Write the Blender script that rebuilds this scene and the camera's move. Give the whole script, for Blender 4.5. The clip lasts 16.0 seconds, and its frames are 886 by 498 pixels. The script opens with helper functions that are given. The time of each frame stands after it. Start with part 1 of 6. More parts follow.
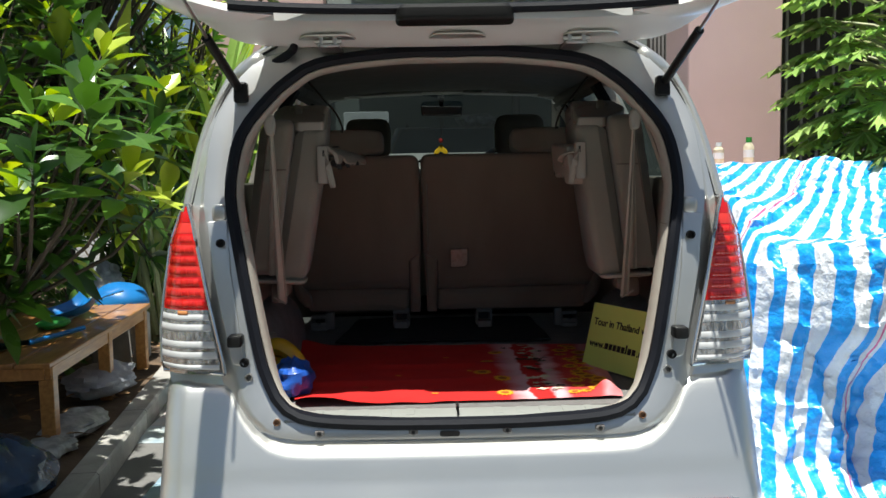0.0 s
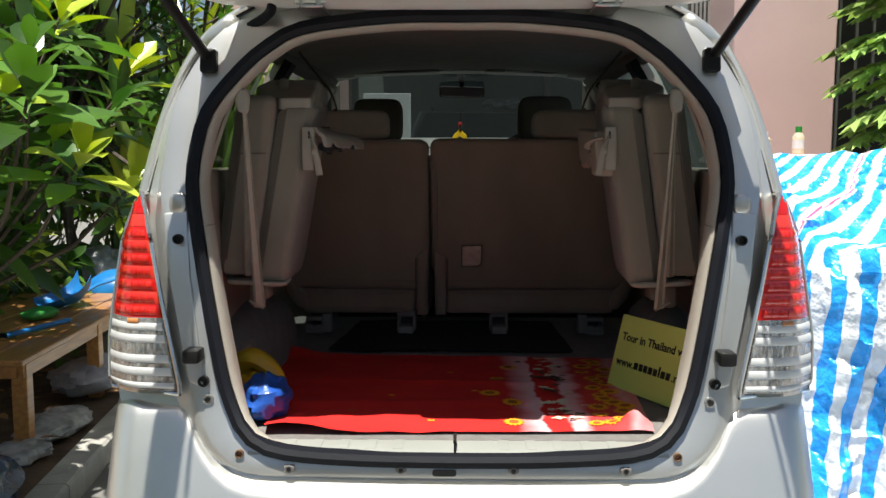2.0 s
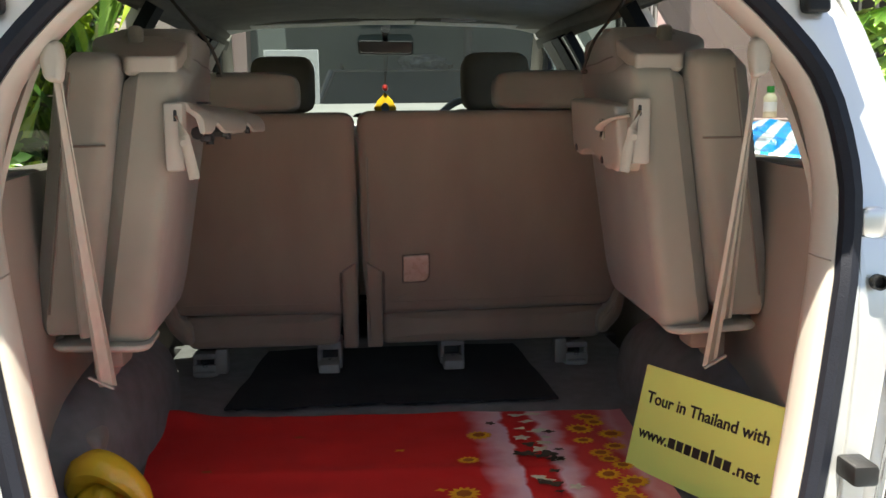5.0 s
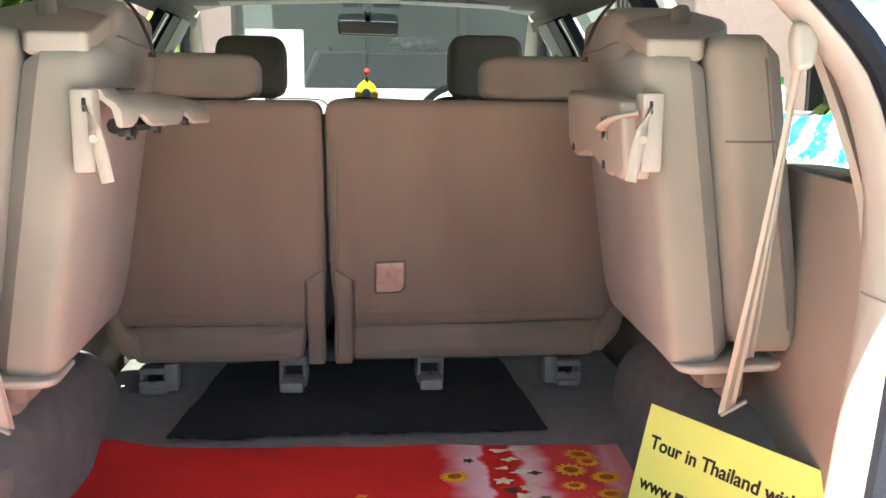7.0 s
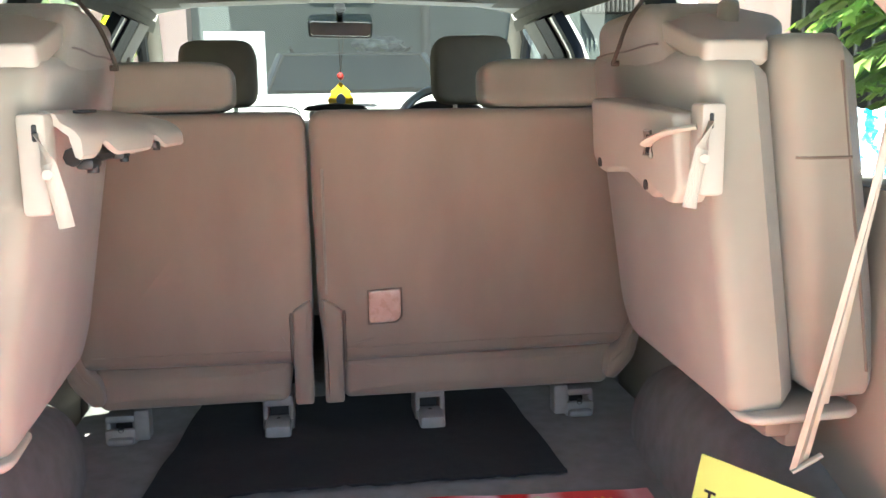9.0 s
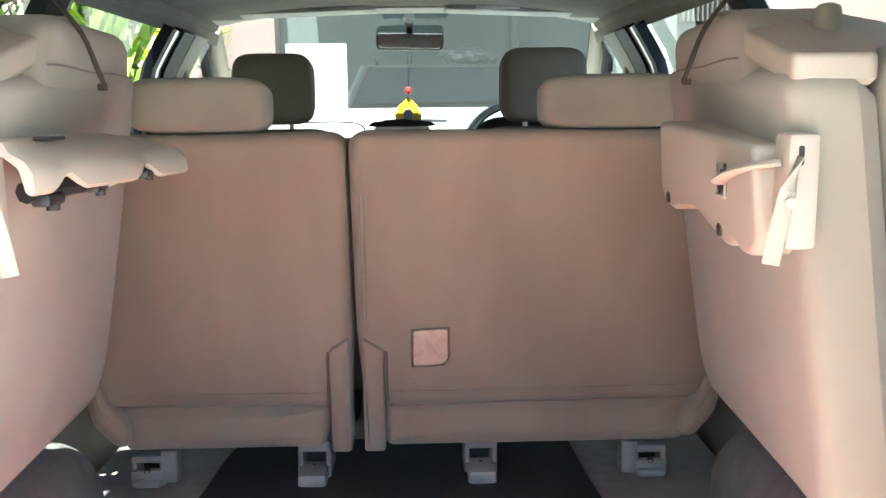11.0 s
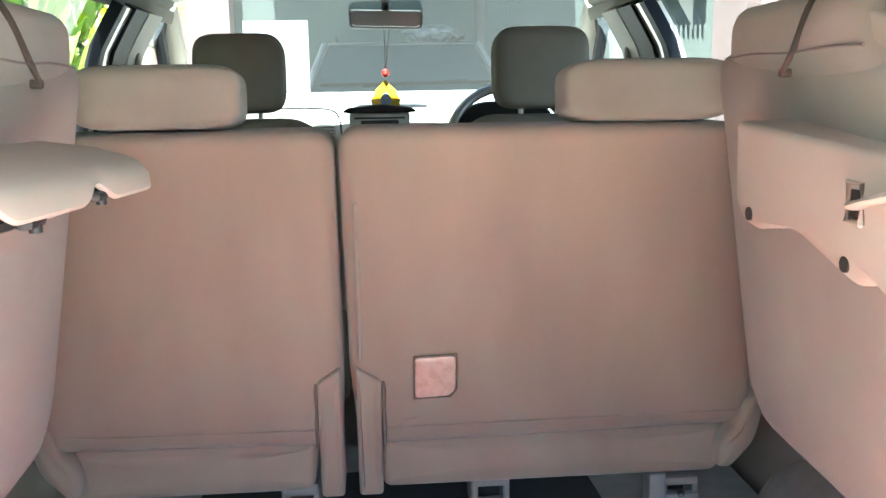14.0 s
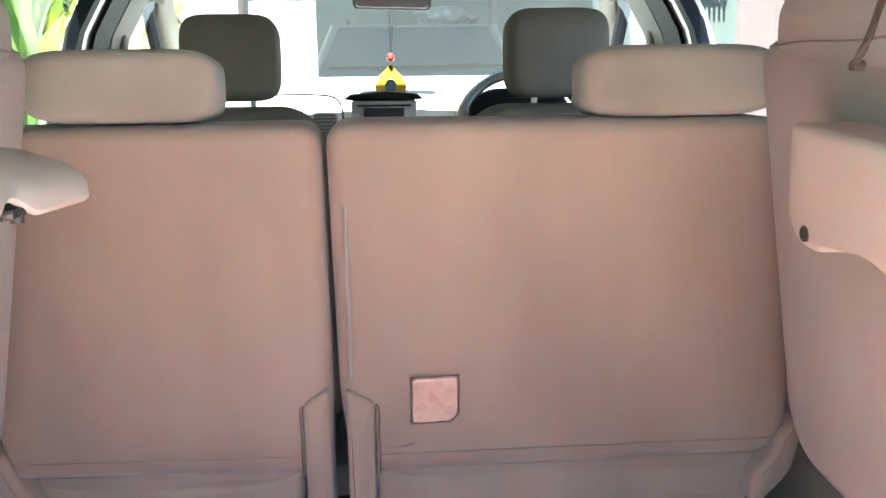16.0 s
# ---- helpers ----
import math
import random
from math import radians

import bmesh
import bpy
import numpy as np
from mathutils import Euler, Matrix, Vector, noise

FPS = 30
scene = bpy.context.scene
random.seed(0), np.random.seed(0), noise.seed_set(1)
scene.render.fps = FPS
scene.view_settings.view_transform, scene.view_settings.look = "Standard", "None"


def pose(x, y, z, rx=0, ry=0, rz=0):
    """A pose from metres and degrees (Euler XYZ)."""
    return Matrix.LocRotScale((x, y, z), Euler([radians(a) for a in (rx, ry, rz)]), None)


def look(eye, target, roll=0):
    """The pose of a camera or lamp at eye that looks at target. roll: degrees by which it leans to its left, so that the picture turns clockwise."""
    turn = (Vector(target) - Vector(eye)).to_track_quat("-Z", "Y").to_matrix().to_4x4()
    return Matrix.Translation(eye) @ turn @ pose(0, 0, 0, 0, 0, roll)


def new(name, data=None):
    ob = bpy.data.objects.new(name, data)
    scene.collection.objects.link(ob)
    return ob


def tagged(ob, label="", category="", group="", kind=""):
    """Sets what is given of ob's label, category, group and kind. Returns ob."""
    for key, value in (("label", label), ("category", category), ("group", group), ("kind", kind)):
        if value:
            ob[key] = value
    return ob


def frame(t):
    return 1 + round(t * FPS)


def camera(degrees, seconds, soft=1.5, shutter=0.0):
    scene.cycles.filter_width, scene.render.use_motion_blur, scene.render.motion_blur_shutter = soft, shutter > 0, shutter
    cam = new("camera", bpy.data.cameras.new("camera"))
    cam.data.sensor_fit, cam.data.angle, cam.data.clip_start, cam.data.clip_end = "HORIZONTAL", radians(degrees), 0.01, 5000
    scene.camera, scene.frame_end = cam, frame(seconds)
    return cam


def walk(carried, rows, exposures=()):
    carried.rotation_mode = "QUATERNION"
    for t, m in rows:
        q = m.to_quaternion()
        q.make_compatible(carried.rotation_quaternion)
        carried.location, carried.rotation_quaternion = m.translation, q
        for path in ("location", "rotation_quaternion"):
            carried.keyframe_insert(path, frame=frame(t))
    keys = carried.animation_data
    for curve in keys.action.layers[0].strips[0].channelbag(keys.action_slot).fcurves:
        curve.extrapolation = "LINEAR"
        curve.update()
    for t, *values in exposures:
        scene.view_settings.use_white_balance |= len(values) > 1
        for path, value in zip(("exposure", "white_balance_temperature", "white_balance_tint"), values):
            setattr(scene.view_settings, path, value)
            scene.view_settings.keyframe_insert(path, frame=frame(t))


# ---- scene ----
cam = camera(53.3, 16.0)
METRES, EYE, TILT, LEAN, TURN = 2.6, 1.33, -5.0, 1.0, -0.9
ROWS = [
    (0.0, 0.0, 0.0, 0.0, 0.0, 0.0, 0.0),
    (0.5, -0.0131, 0.0264, 0.0009, -1.83, -0.27, 0.58),
    (1.0, -0.0048, 0.0593, 0.002, -2.12, -1.42, 0.66),
    (1.5, 0.021, 0.1121, 0.0136, 1.11, -0.72, 0.04),
    (2.0, 0.0295, 0.1591, 0.0156, 2.04, -0.94, -1.21),
    (2.5, 0.0072, 0.2203, 0.0216, 0.18, -2.11, -1.16),
    (3.0, -0.0145, 0.2634, 0.0307, -1.99, -1.89, -0.09),
    (3.5, -0.0235, 0.2997, 0.0345, -3.06, -2.08, -0.12),
    (4.0, -0.0147, 0.3727, 0.0484, -2.91, -2.27, 0.08),
    (6.5, -0.0052, 0.5675, 0.0772, -5.74, -5.42, -0.33),
    (7.0, 0.0113, 0.5899, 0.0819, -4.34, -4.64, -0.98),
    (7.5, 0.0098, 0.6086, 0.0848, -4.73, -4.67, -0.9),
    (8.0, -0.0084, 0.6359, 0.0923, -7.01, -4.6, -0.07),
    (8.5, -0.0242, 0.6533, 0.0945, -8.83, -4.61, 0.9),
    (9.0, -0.0157, 0.6745, 0.0979, -7.01, -4.75, 0.41),
    (9.5, 0.0142, 0.7047, 0.105, -2.7, -4.29, -0.74),
    (12.0, 0.0251, 0.7742, 0.115, -0.76, -4.05, -0.28),
    (12.5, 0.0158, 0.7937, 0.1192, -1.63, -4.65, -0.19),
    (13.0, 0.0033, 0.813, 0.1238, -2.72, -5.07, -0.45),
    (13.5, -0.0033, 0.8322, 0.1274, -3.32, -5.11, -0.49),
    (14.0, -0.0069, 0.8488, 0.129, -3.79, -5.54, 0.21),
    (14.5, -0.0134, 0.86, 0.1295, -4.66, -5.7, 0.59),
    (15.0, -0.0154, 0.8649, 0.1306, -4.71, -5.89, 0.14),
    (15.5, -0.0062, 0.885, 0.1326, -4.03, -6.08, -0.02),
    (16.0, 0.0046, 0.9129, 0.1383, -2.86, -6.65, -0.16),
]
walk(cam, [(t, pose(-0.074, -2.40, EYE, TILT, LEAN, TURN) @ pose(METRES * x, METRES * y, METRES * z, 90 + pitch, roll, yaw)) for t, x, y, z, yaw, pitch, roll in ROWS],
     [(0, 0.55, 6400, 5), (2.0, 0.78, 6650, 6), (3.3, 1.0, 6950, 7), (4.2, 1.65, 6950, 7), (6.3, 3.65, 6850, 7), (7.0, 3.95, 6800, 7), (9.0, 4.35, 6550, 6), (12.5, 4.65, 6300, 4), (15.0, 5.05, 6200, 6), (16.0, 5.08, 6200, 8)])

# ---- world, sun, exposure ----
SUN_TO = Vector((-0.05, -0.20, 0.95)).normalized()
world = bpy.data.worlds.new("sky")
scene.world = world
world.use_nodes = True
wn = world.node_tree.nodes
sky = wn.new("ShaderNodeTexSky")
sky.sky_type = "NISHITA"
sky.sun_disc = False
sky.sun_elevation = math.asin(SUN_TO.z)
sky.sun_rotation = math.atan2(SUN_TO.x, SUN_TO.y)
sky.air_density, sky.dust_density = 1.0, 1.5
wn["Background"].inputs["Strength"].default_value = 0.05
world.node_tree.links.new(sky.outputs["Color"], wn["Background"].inputs["Color"])
sun = new("sun", bpy.data.lights.new("sun", "SUN"))
sun.data.energy, sun.data.angle, sun.data.color = 5.0, radians(0.6), (1.0, 0.97, 0.92)
sun.matrix_world = look(SUN_TO * 20, (0, 0, 0))


# ---- materials ----
def mat(name, col, col2=None, rough=0.5, metal=0.0, scale=6.0, bump=0.0, bscale=200.0, coat=0.0, island=0.0, random_ob=0.0, spec=0.5, trans=0.0, sheen=0.0, stretch=(1, 1, 1), mid=0.5):
    m = bpy.data.materials.new(name)
    m.use_nodes = True
    nt = m.node_tree
    b = nt.nodes["Principled BSDF"]
    L = nt.links.new
    tc = nt.nodes.new("ShaderNodeTexCoord")
    mp = nt.nodes.new("ShaderNodeMapping")
    mp.inputs["Scale"].default_value = stretch
    L(tc.outputs["Object"], mp.inputs["Vector"])
    n1 = nt.nodes.new("ShaderNodeTexNoise")
    n1.inputs["Scale"].default_value, n1.inputs["Detail"].default_value = scale, 6.0
    L(mp.outputs[0], n1.inputs["Vector"])
    ramp = nt.nodes.new("ShaderNodeValToRGB")
    ramp.color_ramp.elements[0].position, ramp.color_ramp.elements[1].position = mid - 0.18, mid + 0.18
    col2 = col2 or tuple(c * 0.85 for c in col)
    ramp.color_ramp.elements[0].color, ramp.color_ramp.elements[1].color = (*col2, 1), (*col, 1)
    L(n1.outputs[0], ramp.inputs[0])
    out = ramp.outputs[0]
    if island or random_ob:
        src = nt.nodes.new("ShaderNodeNewGeometry").outputs["Random Per Island"] if island else nt.nodes.new("ShaderNodeObjectInfo").outputs["Random"]
        mr = nt.nodes.new("ShaderNodeMapRange")
        k = island or random_ob
        mr.inputs["To Min"].default_value, mr.inputs["To Max"].default_value = 1 - k, 1 + k
        L(src, mr.inputs["Value"])
        hsv = nt.nodes.new("ShaderNodeHueSaturation")
        L(out, hsv.inputs["Color"])
        L(mr.outputs[0], hsv.inputs["Value"])
        out = hsv.outputs[0]
    L(out, b.inputs["Base Color"])
    n2 = nt.nodes.new("ShaderNodeTexNoise")
    n2.inputs["Scale"].default_value, n2.inputs["Detail"].default_value = scale * 2.3, 4.0
    L(mp.outputs[0], n2.inputs["Vector"])
    rr = nt.nodes.new("ShaderNodeMapRange")
    rr.inputs["To Min"].default_value, rr.inputs["To Max"].default_value = max(0.02, rough - 0.07), min(1, rough + 0.07)
    L(n2.outputs[0], rr.inputs["Value"])
    L(rr.outputs[0], b.inputs["Roughness"])
    b.inputs["Metallic"].default_value = metal
    b.inputs["Coat Weight"].default_value = coat
    b.inputs["Coat Roughness"].default_value = 0.05
    b.inputs["Specular IOR Level"].default_value = spec
    b.inputs["Sheen Weight"].default_value = sheen
    if trans:
        b.inputs["Transmission Weight"].default_value = trans
    if bump:
        n3 = nt.nodes.new("ShaderNodeTexNoise")
        n3.inputs["Scale"].default_value, n3.inputs["Detail"].default_value = bscale, 3.0
        L(mp.outputs[0], n3.inputs["Vector"])
        bp = nt.nodes.new("ShaderNodeBump")
        bp.inputs["Strength"].default_value, bp.inputs["Distance"].default_value = bump, 0.004
        L(n3.outputs[0], bp.inputs["Height"])
        L(bp.outputs[0], b.inputs["Normal"])
    return m


def glass(name, tint, rough=0.0, alpha=0.12):
    """Thin pane: mostly clear, with a mirror's share by Fresnel."""
    m = bpy.data.materials.new(name)
    m.use_nodes = True
    nt = m.node_tree
    nt.nodes.remove(nt.nodes["Principled BSDF"])
    tr, gl, mix = nt.nodes.new("ShaderNodeBsdfTransparent"), nt.nodes.new("ShaderNodeBsdfGlossy"), nt.nodes.new("ShaderNodeMixShader")
    tr.inputs[0].default_value, gl.inputs["Roughness"].default_value = (*tint, 1), rough
    lw, pw, ma = nt.nodes.new("ShaderNodeLayerWeight"), nt.nodes.new("ShaderNodeMath"), nt.nodes.new("ShaderNodeMath")
    lw.inputs[0].default_value = 0.5
    pw.operation, pw.inputs[1].default_value = "POWER", 5.0
    ma.operation, ma.inputs[1].default_value, ma.inputs[2].default_value = "MULTIPLY_ADD", 0.8, 0.035
    nt.links.new(lw.outputs["Facing"], pw.inputs[0])
    nt.links.new(pw.outputs[0], ma.inputs[0])
    nt.links.new(ma.outputs[0], mix.inputs[0])
    nt.links.new(tr.outputs[0], mix.inputs[1])
    nt.links.new(gl.outputs[0], mix.inputs[2])
    nt.links.new(mix.outputs[0], nt.nodes["Material Output"].inputs[0])
    return m


def leafy(name, col, col2, scale=3.0):
    m = mat(name, col, col2, rough=0.30, scale=scale, island=0.45, spec=0.6)
    nt = m.node_tree
    b = nt.nodes["Principled BSDF"]
    src = b.inputs["Base Color"].links[0].from_socket
    tl, mix = nt.nodes.new("ShaderNodeBsdfTranslucent"), nt.nodes.new("ShaderNodeMixShader")
    hs = nt.nodes.new("ShaderNodeHueSaturation")
    hs.inputs["Value"].default_value, hs.inputs["Saturation"].default_value = 1.6, 1.15
    nt.links.new(src, hs.inputs["Color"])
    nt.links.new(hs.outputs[0], tl.inputs[0])
    mix.inputs[0].default_value = 0.26
    nt.links.new(b.outputs[0], mix.inputs[1])
    nt.links.new(tl.outputs[0], mix.inputs[2])
    nt.links.new(mix.outputs[0], nt.nodes["Material Output"].inputs[0])
    return m


M = {}
M["paint"] = mat("silver_paint", (0.80, 0.79, 0.745), (0.785, 0.775, 0.73), rough=0.30, metal=0.78, scale=1.5, coat=0.35)
M["jamb_paint"] = mat("silver_jamb_paint", (0.66, 0.655, 0.63), (0.64, 0.635, 0.61), rough=0.32, metal=0.72, scale=2, coat=0.15)
M["hatch_paint"] = mat("pale_silver_hatch_paint", (0.80, 0.79, 0.76), (0.77, 0.76, 0.73), rough=0.38, metal=0.15, scale=2, coat=0.2)
M["rubber"] = mat("black_rubber", (0.009, 0.010, 0.015), rough=0.55, scale=30, bump=0.15, bscale=300, spec=0.22)
M["black_plastic"] = mat("black_plastic", (0.012, 0.0115, 0.011), rough=0.45, scale=20, bump=0.2, bscale=700, spec=0.25)
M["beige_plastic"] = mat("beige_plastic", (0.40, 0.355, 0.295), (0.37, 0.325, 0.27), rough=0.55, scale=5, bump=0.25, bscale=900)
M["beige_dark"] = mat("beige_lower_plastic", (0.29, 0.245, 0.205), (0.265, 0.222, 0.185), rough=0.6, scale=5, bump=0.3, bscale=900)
M["fabric"] = mat("taupe_velour", (0.328, 0.249, 0.188), (0.243, 0.180, 0.136), rough=0.85, scale=3.8, stretch=(1.2, 1, .4), bump=0.35, bscale=1500, sheen=0.25)
M["fabric_light"] = mat("beige_velour", (0.290, 0.260, 0.208), (0.222, 0.197, 0.157), rough=0.85, scale=4.5, bump=0.35, bscale=1500, sheen=0.25)
M["fabric_front"] = mat("front_seat_fabric", (0.22, 0.19, 0.15), (0.18, 0.155, 0.12), rough=0.9, scale=7, bump=0.35, bscale=1500)
M["carpet"] = mat("grey_carpet", (0.27, 0.25, 0.24), (0.215, 0.20, 0.19), rough=0.95, scale=25, bump=0.9, bscale=900)
M["mat_black"] = mat("black_pile_mat", (0.016, 0.015, 0.017), (0.010, 0.010, 0.012), rough=0.95, scale=40, bump=1.0, bscale=600)
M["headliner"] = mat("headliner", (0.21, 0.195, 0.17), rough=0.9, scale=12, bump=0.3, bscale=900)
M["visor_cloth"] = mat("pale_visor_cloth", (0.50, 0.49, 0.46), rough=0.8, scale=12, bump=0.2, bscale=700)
M["belt"] = mat("beige_webbing", (0.43, 0.38, 0.31), rough=0.7, scale=60, bump=0.5, bscale=900, stretch=(1, 1, 0.2))
M["strap_dark"] = mat("brown_strap", (0.05, 0.035, 0.025), rough=0.7, scale=40)
M["steel"] = mat("steel", (0.55, 0.55, 0.54), rough=0.3, metal=0.9, scale=30)
M["grey_steel"] = mat("grey_bracket", (0.26, 0.24, 0.225), rough=0.5, metal=0.1, scale=30)
M["rust"] = mat("brown_bolt", (0.25, 0.14, 0.08), rough=0.6, metal=0.5, scale=60)
M["chrome"] = mat("chrome_trim", (0.8, 0.8, 0.8), rough=0.15, metal=0.9, scale=10)
M["lens_red"] = mat("red_lens", (0.74, 0.012, 0.010), (0.62, 0.008, 0.008), rough=0.16, scale=10, coat=1.0, spec=0.6)
M["reflector_red"] = mat("dull_red_reflector", (0.22, 0.012, 0.014), rough=0.3, scale=40)
M["lens_red_cell"] = mat("red_reflector_facet", (0.82, 0.035, 0.025), (0.55, 0.012, 0.010), rough=0.12, scale=60, coat=1.0)
M["lens_red_deep"] = mat("red_reflector_cell", (0.85, 0.05, 0.035), rough=0.2, scale=10, coat=1.0)
M["lens_clear"] = mat("clear_lens_reflector", (0.90, 0.89, 0.87), (0.30, 0.28, 0.27), rough=0.15, metal=0.75, scale=70, coat=1.0, bump=1.0, bscale=110, stretch=(1.6, 1, 0.5))
M["amber"] = mat("amber_bulb", (0.60, 0.24, 0.08), rough=0.2, scale=40, coat=1.0)
M["lens_band"] = mat("frosted_lens_band", (0.70, 0.70, 0.69), rough=0.35, scale=20, coat=0.7)
M["dash"] = mat("light_dashboard", (0.62, 0.60, 0.55), rough=0.6, scale=5, bump=0.2, bscale=700)
M["glass"] = glass("clear_glass", (0.145, 0.170, 0.172))
M["glass_side"] = glass("tinted_side_glass", (0.19, 0.22, 0.215))
M["glass_tint"] = glass("hatch_glass", (0.38, 0.42, 0.40))
M["sign"] = mat("yellow_green_card", (0.68, 0.80, 0.20), (0.64, 0.76, 0.18), rough=0.6, scale=4)
M["ink"] = mat("black_ink", (0.015, 0.015, 0.012), rough=0.6, scale=10)
M["blue_bag"] = mat("blue_plastic_bag", (0.03, 0.13, 0.55), (0.02, 0.09, 0.42), rough=0.3, scale=12, bump=1.0, bscale=35)
M["yellow_pack"] = mat("yellow_wrapper", (0.68, 0.45, 0.03), (0.55, 0.33, 0.02), rough=0.25, scale=9, bump=1.0, bscale=30)
M["wood"] = mat("varnished_bench_wood", (0.50, 0.25, 0.075), (0.34, 0.15, 0.045), rough=0.4, scale=5, stretch=(9, 1, 9), coat=0.2, random_ob=0.15)
M["drive_base"] = mat("driveway_concrete", (0.21, 0.20, 0.19), (0.155, 0.15, 0.14), rough=0.85, scale=2.5, bump=0.7, bscale=60)
M["yard"] = mat("yard_concrete", (0.22, 0.21, 0.195), (0.16, 0.15, 0.14), rough=0.9, scale=3, bump=0.7, bscale=60)
M["concrete"] = mat("kerb_concrete", (0.47, 0.45, 0.41), (0.33, 0.31, 0.285), rough=0.9, scale=7, bump=0.7, bscale=60)
M["soil"] = mat("garden_soil", (0.16, 0.105, 0.065), (0.08, 0.052, 0.033), rough=0.95, scale=9, bump=1.0, bscale=40)
M["bark"] = mat("bark", (0.11, 0.085, 0.06), (0.06, 0.047, 0.035), rough=0.9, scale=18, bump=0.9, bscale=50)
M["leaf"] = leafy("broad_leaf", (0.10, 0.20, 0.034), (0.034, 0.09, 0.017))
# yellow-green of young leaves, with the sunlit look of tips put into it
M["leaf_young_lit"] = leafy("young_sunlit_leaf", (0.52, 0.56, 0.07), (0.28, 0.42, 0.045))
M["leaf_papaya"] = leafy("papaya_leaf", (0.46, 0.60, 0.18), (0.26, 0.45, 0.10))
M["leaf_vein"] = mat("pale_leaf_vein", (0.46, 0.55, 0.24), rough=0.5, scale=20)
M["dry_leaf"] = mat("dry_leaves", (0.34, 0.20, 0.09), (0.20, 0.11, 0.05), rough=0.8, scale=20, island=0.5)
M["stalk"] = mat("pale_stalk", (0.42, 0.42, 0.20), (0.30, 0.33, 0.14), rough=0.5, scale=12)
M["pink_wall"] = mat("pink_render", (0.70, 0.48, 0.45), (0.65, 0.44, 0.41), rough=0.85, scale=2.0, bump=0.3, bscale=120)
M["pale_wall"] = mat("pale_green_render", (0.31, 0.345, 0.32), (0.27, 0.30, 0.28), rough=0.85, scale=1.5, bump=0.3, bscale=120)
# white of the sunlit wall patch, shared with caps and paper labels
M["sun_patch_white"] = mat("sun_patch_and_label_white", (0.85, 0.85, 0.84), (0.80, 0.80, 0.79), rough=0.6, scale=3)
# near-black with the shade of the porch and window recess in its colour
M["shade_dark"] = mat("recess_shade", (0.05, 0.045, 0.04), rough=0.9, scale=3)
M["grille"] = mat("grey_grille", (0.36, 0.33, 0.31), rough=0.6, metal=0.2, scale=9)
M["roof_sheet"] = mat("roof_sheet", (0.30, 0.29, 0.27), rough=0.7, scale=4)
M["blue_plastic"] = mat("blue_plastic", (0.02, 0.20, 0.52), (0.015, 0.16, 0.45), rough=0.35, scale=9)
M["green_plastic"] = mat("green_plastic", (0.05, 0.36, 0.06), rough=0.4, scale=9)
M["dark_bristle"] = mat("dark_green_bristles", (0.02, 0.07, 0.055), rough=0.8, scale=90, stretch=(1, 8, 1), bump=1, bscale=200)
M["grey_sack"] = mat("grey_woven_sack", (0.40, 0.40, 0.43), (0.30, 0.30, 0.34), rough=0.6, scale=14, bump=1.0, bscale=40)
M["white_sack"] = mat("crumpled_plastic", (0.50, 0.50, 0.50), (0.20, 0.21, 0.22), rough=0.3, scale=18, bump=1.0, bscale=30)
M["dark_bag"] = mat("dark_blue_bin_bag", (0.03, 0.07, 0.16), (0.015, 0.03, 0.07), rough=0.25, scale=12, bump=1.0, bscale=25)
M["far_paint"] = mat("pale_blue_car_paint", (0.45, 0.50, 0.55), rough=0.3, metal=0.3, scale=3, coat=0.8)
M["far_glass"] = mat("blue_green_car_glass", (0.075, 0.125, 0.15), (0.06, 0.10, 0.125), rough=0.12, scale=2, coat=1.0)
M["wheel_rubber"] = mat("steering_leather", (0.04, 0.04, 0.05), rough=0.45, scale=40)
M["silver_plastic"] = mat("silver_plastic", (0.55, 0.55, 0.55), rough=0.35, metal=0.6, scale=20)
M["gold"] = mat("yellow_amulet", (0.66, 0.47, 0.02), (0.52, 0.33, 0.01), rough=0.4, scale=60)
M["blue_enamel"] = mat("blue_enamel", (0.08, 0.16, 0.30), rough=0.3, scale=90)
M["red_bead"] = mat("red_bead", (0.75, 0.06, 0.05), rough=0.35, scale=50)
M["mirror"] = mat("mirror_glass", (0.42, 0.42, 0.42), rough=0.02, metal=1.0, scale=2)
M["clip_dark"] = mat("dark_clip", (0.02, 0.019, 0.018), rough=0.5, scale=50)
M["vinyl_patch"] = mat("clear_vinyl_pocket", (0.50, 0.35, 0.28), (0.43, 0.29, 0.23), rough=0.28, scale=25, bump=0.8, bscale=60, coat=0.6)


# ---- mesh helpers ----
def mesh_ob(name, bm, material, sharp=38):
    me = bpy.data.meshes.new(name)
    bmesh.ops.recalc_face_normals(bm, faces=bm.faces)
    bm.to_mesh(me)
    bm.free()
    me.shade_smooth()
    me.set_sharp_from_angle(angle=radians(sharp))
    for m in material if isinstance(material, (list, tuple)) else [material]:
        me.materials.append(m)
    return new(name, me)


def thing(name, at, label, category, group="", kind=""):
    e = new(name)
    e.empty_display_size = 0.1
    e.location = at
    return tagged(e, label, category, group, kind)


def part(name, bm, material, parent, label="", kind="", sharp=38):
    ob = mesh_ob(name, bm, material, sharp)
    ob.parent = parent
    if parent.type == "EMPTY":
        ob.matrix_parent_inverse = Matrix.Translation(parent.location).inverted()
    return tagged(ob, label, kind=kind)


def piece(name, mesh, at, parent, rz=0.0, scale=(1, 1, 1)):
    ob = new(name, mesh)
    ob.parent = parent
    if parent.type == "EMPTY":
        ob.matrix_parent_inverse = Matrix.Translation(parent.location).inverted()
    ob.location, ob.rotation_euler, ob.scale = at, (0, 0, rz), scale
    return ob


def B():
    return bmesh.new()


